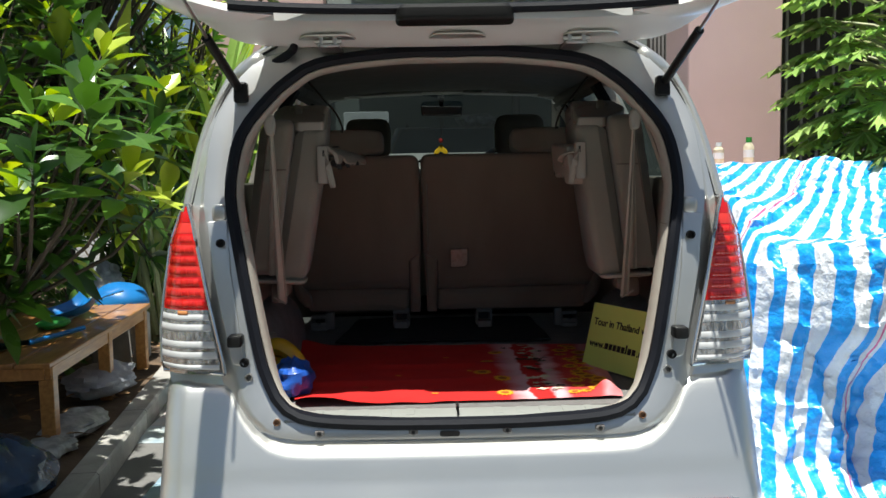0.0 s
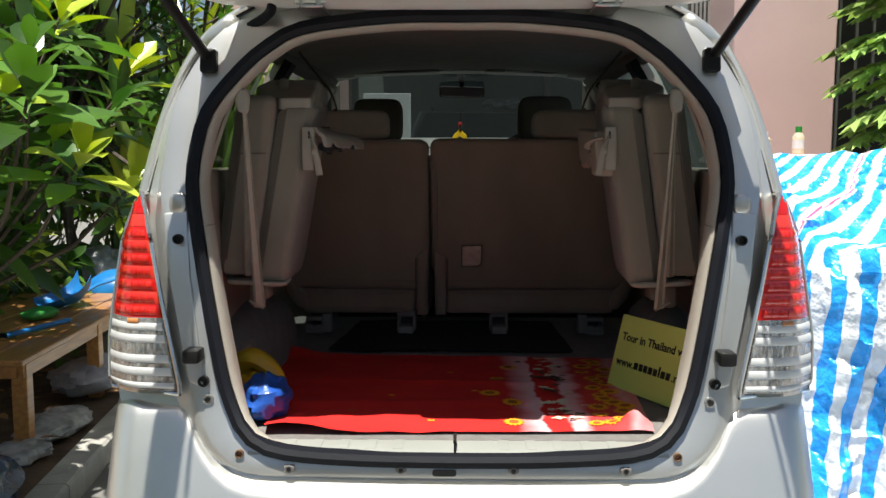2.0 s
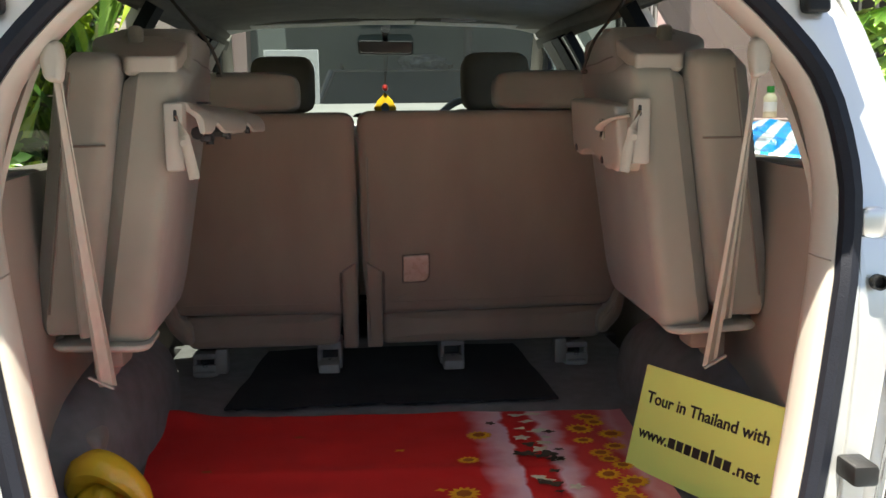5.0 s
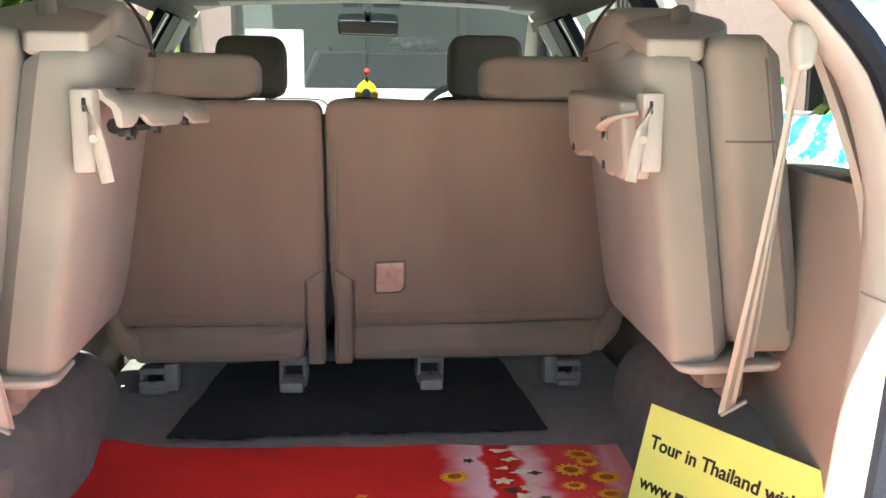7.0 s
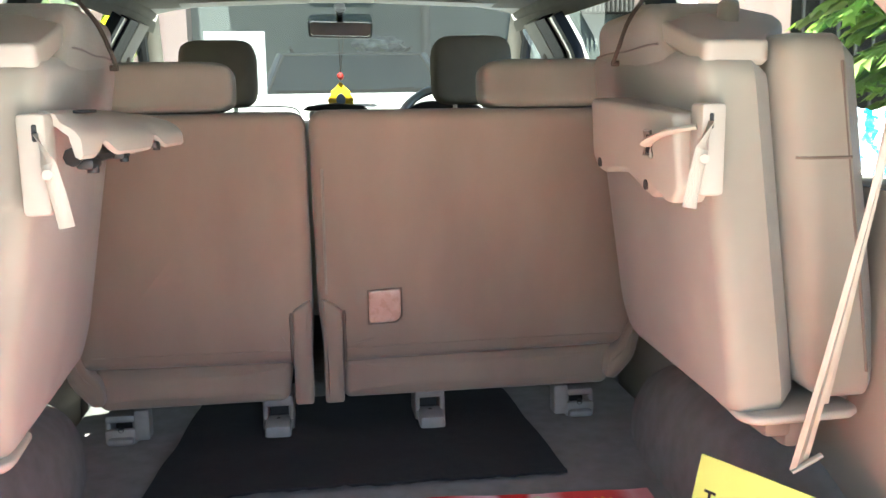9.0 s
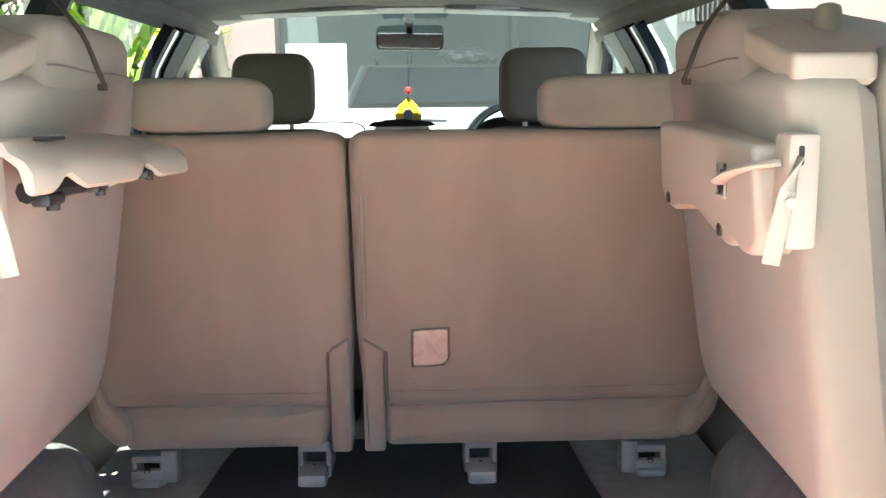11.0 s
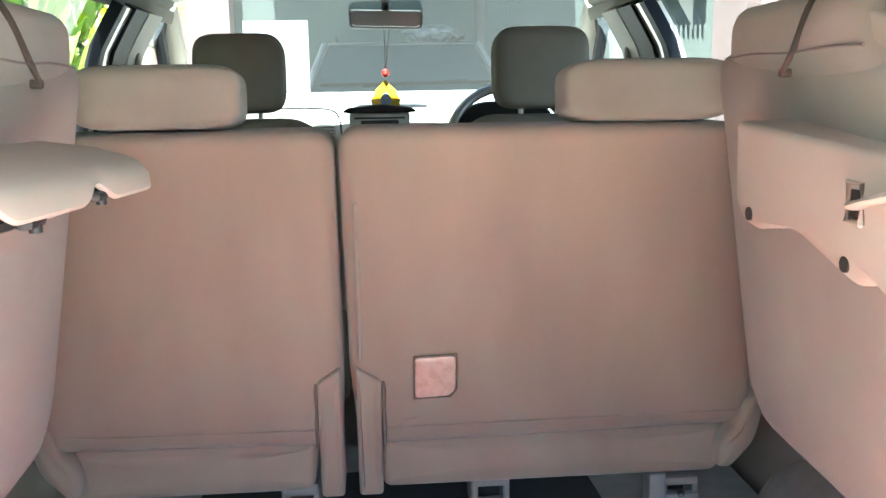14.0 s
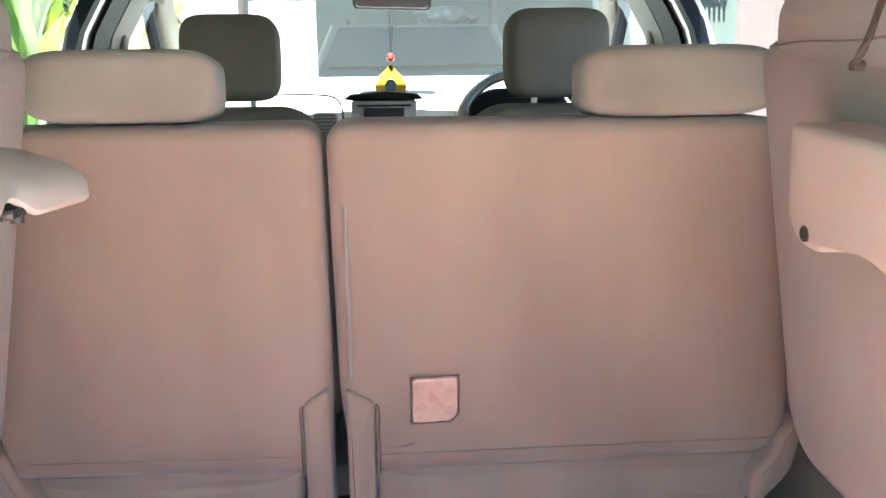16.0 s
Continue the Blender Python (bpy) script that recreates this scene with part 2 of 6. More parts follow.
def box(bm, lo, hi, bevel=0.0, seg=2, m=None):
    c = [(a + b) / 2 for a, b in zip(lo, hi)]
    s = [abs(b - a) for a, b in zip(lo, hi)]
    r = bmesh.ops.create_cube(bm, size=1.0)
    vs = r["verts"]
    for v in vs:
        v.co = Vector((c[0] + v.co.x * s[0], c[1] + v.co.y * s[1], c[2] + v.co.z * s[2]))
    if bevel:
        es = list({e for v in vs for e in v.link_edges})
        rr = bmesh.ops.bevel(bm, geom=es, offset=min(bevel, min(s) * 0.49), segments=seg, profile=0.5, affect="EDGES")
        vs = list({v for f in rr["faces"] for v in f.verts} | {v for v in vs if v.is_valid})
    if m is not None:
        for v in vs:
            v.co = m @ v.co
    return bm


def tube(bm, pts, r, n=10, cap=True, flat=1.0):
    """Round bar along points; r a number or one per point."""
    pts = [Vector(p) for p in pts]
    rs = r if isinstance(r, (list, tuple)) else [r] * len(pts)
    rings = []
    up = Vector((0, 0, 1))
    for i, p in enumerate(pts):
        d = (pts[min(i + 1, len(pts) - 1)] - pts[max(i - 1, 0)]).normalized()
        ref = up if abs(d.dot(up)) < 0.95 else Vector((0, 1, 0))
        a = d.cross(ref).normalized()
        b = d.cross(a).normalized()
        rings.append([bm.verts.new(p + (a * math.cos(k * math.tau / n) * rs[i] + b * math.sin(k * math.tau / n) * rs[i] * flat)) for k in range(n)])
    for i in range(len(rings) - 1):
        for k in range(n):
            bm.faces.new((rings[i][k], rings[i][(k + 1) % n], rings[i + 1][(k + 1) % n], rings[i + 1][k]))
    if cap:
        bm.faces.new(rings[0])
        bm.faces.new(rings[-1])
    return bm


def loft(bm, rings, closed=True, cap0=False, cap1=False):
    vr = [[bm.verts.new(p) for p in ring] for ring in rings]
    n = len(vr[0])
    for i in range(len(vr) - 1):
        for k in range(n if closed else n - 1):
            bm.faces.new((vr[i][k], vr[i][(k + 1) % n], vr[i + 1][(k + 1) % n], vr[i + 1][k]))
    if cap0:
        bm.faces.new(vr[0])
    if cap1:
        bm.faces.new(vr[-1])
    return bm


def sheet(bm, fn, nu, nv):
    vs = [[bm.verts.new(fn(i / nu, j / nv)) for i in range(nu + 1)] for j in range(nv + 1)]
    for j in range(nv):
        for i in range(nu):
            bm.faces.new((vs[j][i], vs[j][i + 1], vs[j + 1][i + 1], vs[j + 1][i]))
    return bm


def thick(bm, t):
    bmesh.ops.recalc_face_normals(bm, faces=bm.faces)
    bmesh.ops.solidify(bm, geom=bm.faces[:], thickness=t)
    return bm


def rounded(pts, r, n=5):
    """A polygon with its corners rounded; r a number or one per corner."""
    out = []
    rs = r if isinstance(r, (list, tuple)) else [r] * len(pts)
    for i, p in enumerate(pts):
        p, a, c = Vector(p), Vector(pts[i - 1]), Vector(pts[(i + 1) % len(pts)])
        da, dc = (a - p), (c - p)
        q = min(rs[i], da.length * 0.49, dc.length * 0.49)
        s, e = p + da.normalized() * q, p + dc.normalized() * q
        for k in range(n + 1):
            t = k / n
            out.append(s * (1 - t) ** 2 + p * 2 * t * (1 - t) + e * t * t)
    return out


def inset(pts, d):
    out = []
    n = len(pts)
    area = sum(pts[i].x * pts[(i + 1) % n].y - pts[(i + 1) % n].x * pts[i].y for i in range(n))
    sg = 1 if area > 0 else -1
    for i, p in enumerate(pts):
        t = pts[(i + 1) % n] - pts[i - 1]
        nrm = Vector((-t.y, t.x)).normalized() * sg
        out.append(p + nrm * d)
    return out


def pillow(bm, pts, depth, r, to3, crown=0.0, back=True):
    """A padded slab: outline in 2D, front rounded by r, to3(u, v, w) with w from 0 (front) to depth."""
    rings = [[to3(p.x, p.y, depth) for p in pts]]
    if back:
        rings = [[to3(p.x, p.y, depth) for p in inset(pts, r)]] + [[to3(p.x, p.y, depth - r) for p in pts]]
    for k in range(5):
        a = k / 4 * math.pi / 2
        q = inset(pts, r * (1 - math.cos(a)))
        rings.append([to3(p.x, p.y, r * (1 - math.sin(a))) for p in q])
    q = inset(pts, r)
    c = sum(q, Vector((0, 0))) / len(q)
    turn = 1 if sum(q[i].x * q[(i + 1) % len(q)].y - q[(i + 1) % len(q)].x * q[i].y for i in range(len(q))) > 0 else -1
    angles, top = [], -1e9
    for p in q:
        a = turn * math.atan2(p.y - c.y, p.x - c.x)
        while angles and a < angles[-1] - math.pi:
            a += math.tau
        while angles and a > angles[-1] + math.pi:
            a -= math.tau
        angles.append(a)
    calm = []
    for a in angles:
        top = max(top, a)
        calm.append(min(top, angles[0] + math.tau))
    for s, h in ((0.93, 0.35), (0.8, 0.7), (0.5, 0.95), (0.2, 1.0)):
        rings.append([to3(*((c + (p - c) * s) if s > .9 else c + Vector((math.cos(a), turn * math.sin(a))) * ((p - c).length * s)), -crown * h) for p, a in zip(q, calm)])
    loft(bm, rings, True, True, False)
    n = len(q)
    bm.verts.ensure_lookup_table()
    last = bm.verts[-n:]
    hub = bm.verts.new(to3(c.x, c.y, -crown))
    for k in range(n):
        bm.faces.new((last[k], last[(k + 1) % n], hub))
    return bm


def spow(a, e):
    return math.copysign(abs(a) ** e, a)


def superquad(bm, c, r, e1=.4, e2=.4, m=None, nu=40, nv=24):
    """A soft block: a ball squared off by the exponents."""
    def f(u, v):
        a, b = u * math.tau, (v - .5) * math.pi
        p = Vector((r[0] * spow(math.cos(b), e1) * spow(math.cos(a), e2), r[1] * spow(math.cos(b), e1) * spow(math.sin(a), e2), r[2] * spow(math.sin(b), e1)))
        return Vector(c) + (m @ p if m else p)
    sheet(bm, f, nu, nv)
    bmesh.ops.remove_doubles(bm, verts=bm.verts, dist=1e-5)
    return bm


def lerp_profile(table, z):
    for (z0, v0), (z1, v1) in zip(table, table[1:]):
        if z <= z1:
            return v0 + (v1 - v0) * max(0.0, (z - z0) / (z1 - z0))
    return table[-1][1]


def smooth_line(pts, n):
    """Catmull-Rom through 2D or 3D points."""
    pts = [Vector(p) for p in pts]
    out = []
    for i in range(len(pts) - 1):
        p0, p1, p2, p3 = pts[max(i - 1, 0)], pts[i], pts[i + 1], pts[min(i + 2, len(pts) - 1)]
        for k in range(n):
            t = k / n
            out.append(0.5 * (2 * p1 + (p2 - p0) * t + (2 * p0 - 5 * p1 + 4 * p2 - p3) * t * t + (3 * p1 - p0 - 3 * p2 + p3) * t ** 3))
    return out + [pts[-1]]


def resample(pts, n):
    d = [0.0]
    for a, b in zip(pts, pts[1:]):
        d.append(d[-1] + (b - a).length)
    out = []
    j = 0
    for i in range(n):
        s = d[-1] * i / (n - 1)
        while j < len(pts) - 2 and d[j + 1] < s:
            j += 1
        t = (s - d[j]) / max(1e-9, d[j + 1] - d[j])
        out.append(pts[j].lerp(pts[j + 1], min(1, max(0, t))))
    return out


# ---- the parked minivan ----
van = thing("minivan", (0, 1.5, 0), "silver minivan parked with its rear hatch raised", "car")
YR = [(0.2, -0.02), (0.6, 0.0), (0.76, 0.06), (1.14, 0.115), (1.40, 0.20), (1.75, 0.325)]


def rear_y(z):
    return lerp_profile(YR, z)


OPEN = [(0, .63), (.235, .633), (.425, .648), (.503, .69), (.547, .77), (.569, .85), (.599, 1.0), (.624, 1.14), (.648, 1.27), (.641, 1.38), (.618, 1.46), (.560, 1.54), (.495, 1.605), (.395, 1.662), (.17, 1.69), (0, 1.692)]
FLANGE = [(0, .592), (.3, .594), (.5, .602), (.596, .67), (.642, .80), (.676, 1.0), (.700, 1.14), (.724, 1.25), (.710, 1.45), (.662, 1.57), (.59, 1.665), (.45, 1.705), (.2, 1.725), (0, 1.727)]
SILL = [(0, .56), (.4, .56), (.65, .61), (.80, .70), (.838, .80), (.842, 1.0), (.822, 1.14), (.797, 1.25), (.757, 1.45), (.712, 1.57), (.648, 1.66), (.5, 1.735), (.2, 1.752), (0, 1.755)]


def ring(half, n=46, dy=0.0, grow=0.0, dyside=0.0):
    h = resample(smooth_line(half, 8), n)
    pts = [Vector((p.x + (grow if p.x > 0.02 else 0), p.y)) for p in h]
    full = pts + [Vector((-p.x, p.y)) for p in reversed(pts[1:-1])]
    out = []
    for p in full:
        k = min(1.0, max(0.0, (abs(p.x) - 0.45) / 0.3)) * min(1.0, max(0.0, (p.y - 0.55) / 0.2))
        out.append((p.x, rear_y(p.y) + dy + dyside * k, p.y))
    return out


def shrink(r, k, dy):
    """A ring drawn in towards its middle by k metres, and moved ahead."""
    q = inset([Vector((p[0], p[2])) for p in r], k)
    return [(a.x, p[1] + dy, a.y) for a, p in zip(q, r)]


r_open, r_fl, r_sil = ring(OPEN), ring(FLANGE), ring(SILL, dyside=0.06)
r_fl_a = [tuple(Vector(a).lerp(Vector(b), 0.12) + Vector((0, -0.004, 0))) for a, b in zip(r_open, r_fl)]
r_fl_b = [tuple(Vector(a).lerp(Vector(b), 0.85) + Vector((0, -0.002, 0))) for a, b in zip(r_open, r_fl)]
r_ch = [tuple(Vector(a).lerp(Vector(b), 0.25) + Vector((0, 0.022 if a[2] > 1.2 else 0.012, 0))) for a, b in zip(r_fl, r_sil)]
r_mid = [tuple(Vector(a).lerp(Vector(b), 0.7) + Vector((0, 0.004, 0))) for a, b in zip(r_fl, r_sil)]
r_f1 = [(x * 1.012, y + 0.05, z + (0.004 if z > 1.6 else 0)) for x, y, z in r_sil]
r_f2 = [(x * 1.025, y + 0.22, z + (0.010 if z > 1.6 else 0)) for x, y, z in r_sil]
part("rear_body_frame", loft(B(), [r_open, r_fl_a, r_fl_b, r_fl, r_ch]), M["jamb_paint"], van, "silver painted hatch frame")
part("rear_body_shell", loft(B(), [r_ch, r_mid, r_sil, r_f1, r_f2]), M["paint"], van)
seal = B()
loft(seal, [[(p[0], p[1] + 0.02, p[2]) for p in shrink(r_open, -0.004, 0)], shrink(r_open, -0.016, -0.006), shrink(r_open, -0.012, -0.020), shrink(r_open, 0.004, -0.026), shrink(r_open, 0.016, -0.018), shrink(r_open, 0.019, 0.01)])
part("weather_seal", seal, M["rubber"], van, "black rubber hatch seal")


def tuck(r, k, dy):
    """As shrink, but slimmer along the sill."""
    q = inset([Vector((p[0], p[2])) for p in r], 1.0)
    out = []
    for a, p in zip(q, r):
        s = .30 + .70 * min(1, max(0, (p[2] - .64) / .16))
        d = Vector((a.x - p[0], a.y - p[2]))
        out.append((p[0] + d.x * (.012 + (k - .012) * s), p[1] + dy * s, p[2] + d.y * (.012 + (k - .012) * s)))
    return out


trim = loft(B(), [tuck(r_open, 0.012, 0.0), tuck(r_open, 0.020, -0.006), tuck(r_open, 0.026, 0.0), tuck(r_open, 0.030, 0.018), tuck(r_open, 0.031, 0.042), tuck(r_open, 0.026, 0.062), tuck(r_open, 0.008, 0.078)])
M["trim_shell"] = mat("taupe_trim_plastic", (0.43, 0.39, 0.335), (0.40, 0.36, 0.305), rough=0.55, scale=5, bump=0.25, bscale=900)
part("hatch_trim", trim, M["trim_shell"], van, "beige plastic trim round the opening")
for sx in (-1, 1):
    part("trim_joint", tube(B(), [(sx * .604, .118, 1.17), (sx * .598, .145, 1.171), (sx * .600, .175, 1.172)], 0.0014, 6), M["beige_dark"], van)


def disc(bm, c, r, depth, n=16, axis="y"):
    a = [(c[0] + math.cos(k * math.tau / n) * r, c[1], c[2] + math.sin(k * math.tau / n) * r) for k in range(n)]
    b = [(p[0], p[1] - depth, p[2]) for p in a]
    q = [(c[0] + (p[0] - c[0]) * .75, p[1] - depth, c[2] + (p[2] - c[2]) * .75) for p in a]
    i = [(c[0] + (p[0] - c[0]) * .7, p[1] - depth * .3, c[2] + (p[2] - c[2]) * .7) for p in a]
    return loft(bm, [a, b, q, i], True, False, True)


for sx in (-1, 1):
    part("bolt_cap", disc(B(), (sx * .667, .100, 1.14), .012, .012), M["black_plastic"], van)
    part("bolt_cap", disc(B(), (sx * .603, .060, .805), .013, .012), M["black_plastic"], van)
    part("bolt", disc(B(), (sx * .592, .056, .763), .012, .010), M["steel"], van)
    part("bolt_hole", disc(B(), (sx * .592, .047, .763), .006, .002), M["clip_dark"], van)
    part("bolt", disc(B(), (sx * .510, .014, .644), .010, .010), M["rust"], van)
    part("hatch_buffer", box(B(), (sx * .624 - .020, .02, .853), (sx * .624 + .020, .075, .886), .007, 2), M["black_plastic"], van, "black rubber hatch buffer")
    part("seam_cover", superquad(B(), (sx * .676, .136, 1.222), (.022, .012, .026), .7, .7, None, 24, 14), M["jamb_paint"], van)
for x in (-.391, -.131, .130, .389):
    b = disc(B(), (x, -.001, .613), .009, .008)
    box(b, (x - .013, -.006, .606), (x + .013, .004, .622), .003, 1)
    part("trim_clip", b, M["grey_steel"], van)
    part("clip_hole", disc(B(), (x, -.0085, .613), .005, .001), M["clip_dark"], van)
part("latch_slot", pillow(B(), rounded([Vector(p) for p in ((-.028, -.008), (.028, -.008), (.028, .008), (-.028, .008))], .008), .004, .001, lambda u, v, w: (u - .03, w - .006, v + .606)), M["clip_dark"], van)
# threshold plate with ribs
M["sill"] = mat("pale_sill_plastic", (0.32, 0.325, 0.30), (0.29, 0.295, 0.27), rough=0.5, scale=6, bump=0.2, bscale=600)
sl = B()
box(sl, (-.50, .012, .622), (.50, .13, .652), .010, 2)
for i in range(5):
    x = -.40 + i * .065
    box(sl, (x - .012, .03, .6495), (x + .012, .10, .6532), .0012, 2)
    box(sl, (-x - .042, .03, .6495), (-x - .018, .10, .6532), .0012, 2)
part("threshold_plate", sl, M["sill"], van, "ribbed silver threshold plate")
part("latch_striker", tube(B(), [(-.006, .015, .645), (-.006, .015, .675), (-.006, .07, .675), (-.006, .07, .645)], .004, 8), M["clip_dark"], van, "black latch striker")


# drip mouldings and rounded shoulders of the rear pillars
for sx in (-1, 1):
    edge = [Vector(p) for p in r_sil if p[0] * sx > 0 and p[2] > 1.245]
    edge.sort(key=lambda p: p.z)
    edge = [p for p in edge if abs(p.x) > .52]
    part("drip_moulding", tube(B(), [p + Vector((sx * -.012, -.012, 0)) for p in edge], .011, 8, True, .8), M["paint"], van)
    part("moulding_gap", tube(B(), [p + Vector((sx * -.030, -.016, -.002)) for p in edge], .0035, 6), M["clip_dark"], van)
for sx in (-1, 1):
    part("pillar_shoulder", superquad(B(), (sx * .612, .352, 1.652), (.062, .06, .026), .6, .6, Matrix.Rotation(sx * radians(42), 3, "Y"), 28, 16), M["paint"], van)
    pl = rounded([Vector(p) for p in ((sx * .652, 1.205), (sx * .712, 1.200), (sx * .692, 1.05), (sx * .668, .93), (sx * .640, .80), (sx * .602, .79), (sx * .622, .93), (sx * .640, 1.05))], .008, 3)
    part("jamb_plate", pillow(B(), pl, .012, .004, lambda u, v, w: (u, rear_y(v) - .010 + w, v)), M["jamb_paint"], van)


# rear bumper
def bumper_top(x):
    return lerp_profile([(0, .583), (.42, .584), (.48, .588), (.53, .603), (.57, .633), (.60, .668), (.625, .710), (.642, .742), (.665, .757), (.9, .762)], abs(x))


def bumper_pt(u, v):
    x = -1 + 2 * u
    s = 1 if x > 0 else -1
    a = abs(x)
    if a < .8:
        px, fwd = s * a / .8 * .76, .02 * (a / .8) ** 4
    else:
        t = (a - .8) / .2 * math.pi / 2
        px, fwd = s * (.76 + .10 * math.sin(t)), .02 + .16 * (1 - math.cos(t)) + .45 * max(0, (a - .93) / .07)
    zt = bumper_top(px)
    z = zt + (.24 - zt) * v ** .9
    y = lerp_profile([(.24, -.06), (.29, -.095), (.37, -.104), (.42, -.097), (.445, -.082), (.49, -.061), (.54, -.043), (.585, -.024), (.64, .0), (.70, .030), (.75, .058)], z)
    y += .034 * max(0, 1 - (zt - z) / .030) ** 2
    return (px, y + fwd, z)


part("rear_bumper", sheet(B(), bumper_pt, 180, 34), M["paint"], van, "silver painted rear bumper", sharp=60)
for sx in (-1, 1):
    part("bumper_reflector", box(B(), (sx * .645 - .085, -.108, .422), (sx * .645 + .085, -.085, .438), .006, 2), M["reflector_red"], van, "red bumper reflector")

# tail lamps
LAMP_OUT = [(.775, 1.245), (.80, 1.24), (.828, 1.14), (.845, 1.0), (.855, .90), (.852, .80), (.845, .785)]
LAMP_IN = [(.765, 1.240), (.752, 1.20), (.735, 1.12), (.712, 1.0), (.690, .90), (.667, .80), (.664, .778)]


def lamp_pt(z, k, sx):
    xo = lerp_profile([(b, a) for a, b in reversed(LAMP_OUT)], z)
    xi = lerp_profile([(b, a) for a, b in reversed(LAMP_IN)], z)
    x = xi + (xo - xi) * k
    y = rear_y(z) - .012 + .015 * k + .055 * max(0, k - .45) ** 2 / .3
    return (sx * x, y, z)


def lamp(sx):
    holder = part("tail_lamp", sheet(B(), lambda u, v: tuple(Vector(lamp_pt(.772 + .476 * v, -.05 + 1.10 * u, sx)) + Vector((0, .008, 0))), 14, 26), M["chrome"], van, "tail lamp with red upper and clear lower lens")

    def band(z0, z1, proud, k0=.02, k1=.99, n=12):
        return sheet(B(), lambda u, v: tuple(Vector(lamp_pt(z0 + (z1 - z0) * v, k0 + (k1 - k0) * u, sx)) + Vector((0, -proud * math.sin(math.pi * min(1, max(0, v))) ** .5 - .001, 0))), n, 6)
    z = .955
    for i in range(9):
        part("red_lens", thick(band(z, z + .0292, .0008), .002), M["lens_red_deep"] if i % 2 else M["lens_red"], holder)
        z += .0305
    for i in range(7):
        for j in range(6):
            part("reflector_cell", band(.959 + .0305 * i, .980 + .0305 * i, .0034, .10 + .14 * j, .225 + .14 * j, 2), M["lens_red_cell"], holder)
    part("red_backing", band(.950, 1.243, -.004), M["lens_red"], holder)
    part("clear_lens", band(.782, .953, .001), M["lens_clear"], holder, "clear ribbed lens")
    for z0, z1 in ((.922, .941), (.892, .914), (.845, .867), (.815, .837), (.787, .800)):
        part("lens_band", band(z0, z1, .0034, .04, 1.0), M["lens_band"], holder)
    part("indicator_bulb", band(.938, .951, .004, .42, .62, 4), M["amber"], holder, "amber indicator bulb behind the lens")
    b = B()
    loop = [lamp_pt(.775 + .472 * i / 20, -.03, sx) for i in range(21)] + [lamp_pt(1.247 - .472 * i / 20, 1.02, sx) for i in range(21)]
    tube(b, loop + [loop[0]], .006, 8, False)
    part("lamp_rim", b, M["chrome"], holder, "bright lamp rim")
    return holder


lamp(-1), lamp(1)

# sides, roof, pillars, panes
SIDE = [(.25, .82), (.5, .865), (.75, .875), (1.0, .868), (1.15, .855), (1.30, .825), (1.58, .735), (1.70, .66)]


def side_x(z):
    return lerp_profile(SIDE, z)


for sx in (-1, 1):
    part("side_panel", thick(sheet(B(), lambda u, v: (sx * side_x(.25 + .93 * v), .35 + 3.5 * u, .25 + .93 * v), 8, 10), .02), M["paint"], van)
    part("quarter_panel", thick(sheet(B(), lambda u, v: (sx * side_x(1.16 + .13 * v), .35 + 1.0 * u, 1.16 + .13 * v), 4, 3), .015), M["paint"], van)
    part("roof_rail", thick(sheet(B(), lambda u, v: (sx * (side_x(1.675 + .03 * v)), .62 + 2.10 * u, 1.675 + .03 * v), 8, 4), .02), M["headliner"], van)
    for name, y0, y1, dip, m in (("pillar", .30, .41, .075, "trim_shell"), ("pillar", 1.25, 1.38, .004, "trim_shell"), ("door_seal", 1.17, 1.25, .055, "rubber"), ("pillar", 2.25, 2.40, .030, "trim_shell"), ("door_seal", 2.125, 2.25, .028, "rubber"), ("door_frame", 2.068, 2.125, .018, "paint"), ("door_seal", 2.03, 2.068, .022, "rubber")):
        part(name, thick(sheet(B(), lambda u, v: (sx * (side_x(1.15 + .53 * v) - dip), y0 + (y1 - y0) * u + .03 * (1 - v) * (1 if y0 > 1 else 0), 1.15 + .53 * v), 2, 10), .03), M[m], van)
    a0, a1 = Vector((sx * .81, 3.70, 1.17)), Vector((sx * .672, 2.66, 1.725))
    part("windscreen_pillar", tube(B(), [a0.lerp(a1, i / 6) for i in range(7)], .042, 10), M["beige_plastic"], van)
    d0, d1 = Vector((sx * .80, 3.42, 1.15)), Vector((sx * .69, 2.62, 1.69))
    part("door_seal", tube(B(), [d0.lerp(d1, i / 6) for i in range(7)], .020, 8), M["rubber"], van)
    for y0, y1, z0 in ((.41, 1.17, 1.30), (1.38, 2.03, 1.18), (2.40, 3.35, 1.18)):
        part("side_window", sheet(B(), lambda u, v: (sx * (side_x(z0 + (1.68 - z0) * v) - .012), y0 + (y1 - y0) * u - (.62 * v * u if y0 > 2 else 0), z0 + (1.68 - z0) * v), 2, 6), M["glass_side"], van, "tinted side window")


for sx in (-1, 1):
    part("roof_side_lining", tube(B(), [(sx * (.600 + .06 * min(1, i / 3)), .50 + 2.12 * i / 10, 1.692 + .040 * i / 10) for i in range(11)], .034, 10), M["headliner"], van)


def roof_pt(dz, k=1.0):
    def f(u, v):
        x = (-1 + 2 * u) * .695 * k * (.82 + .16 * min(1, v * 5) ** .6)
        y = .33 + 2.31 * v
        return (x, y, 1.755 + .045 * v + dz - .055 * abs(-1 + 2 * u) ** 2.5 + .012 * math.sin(math.pi * v))
    return f


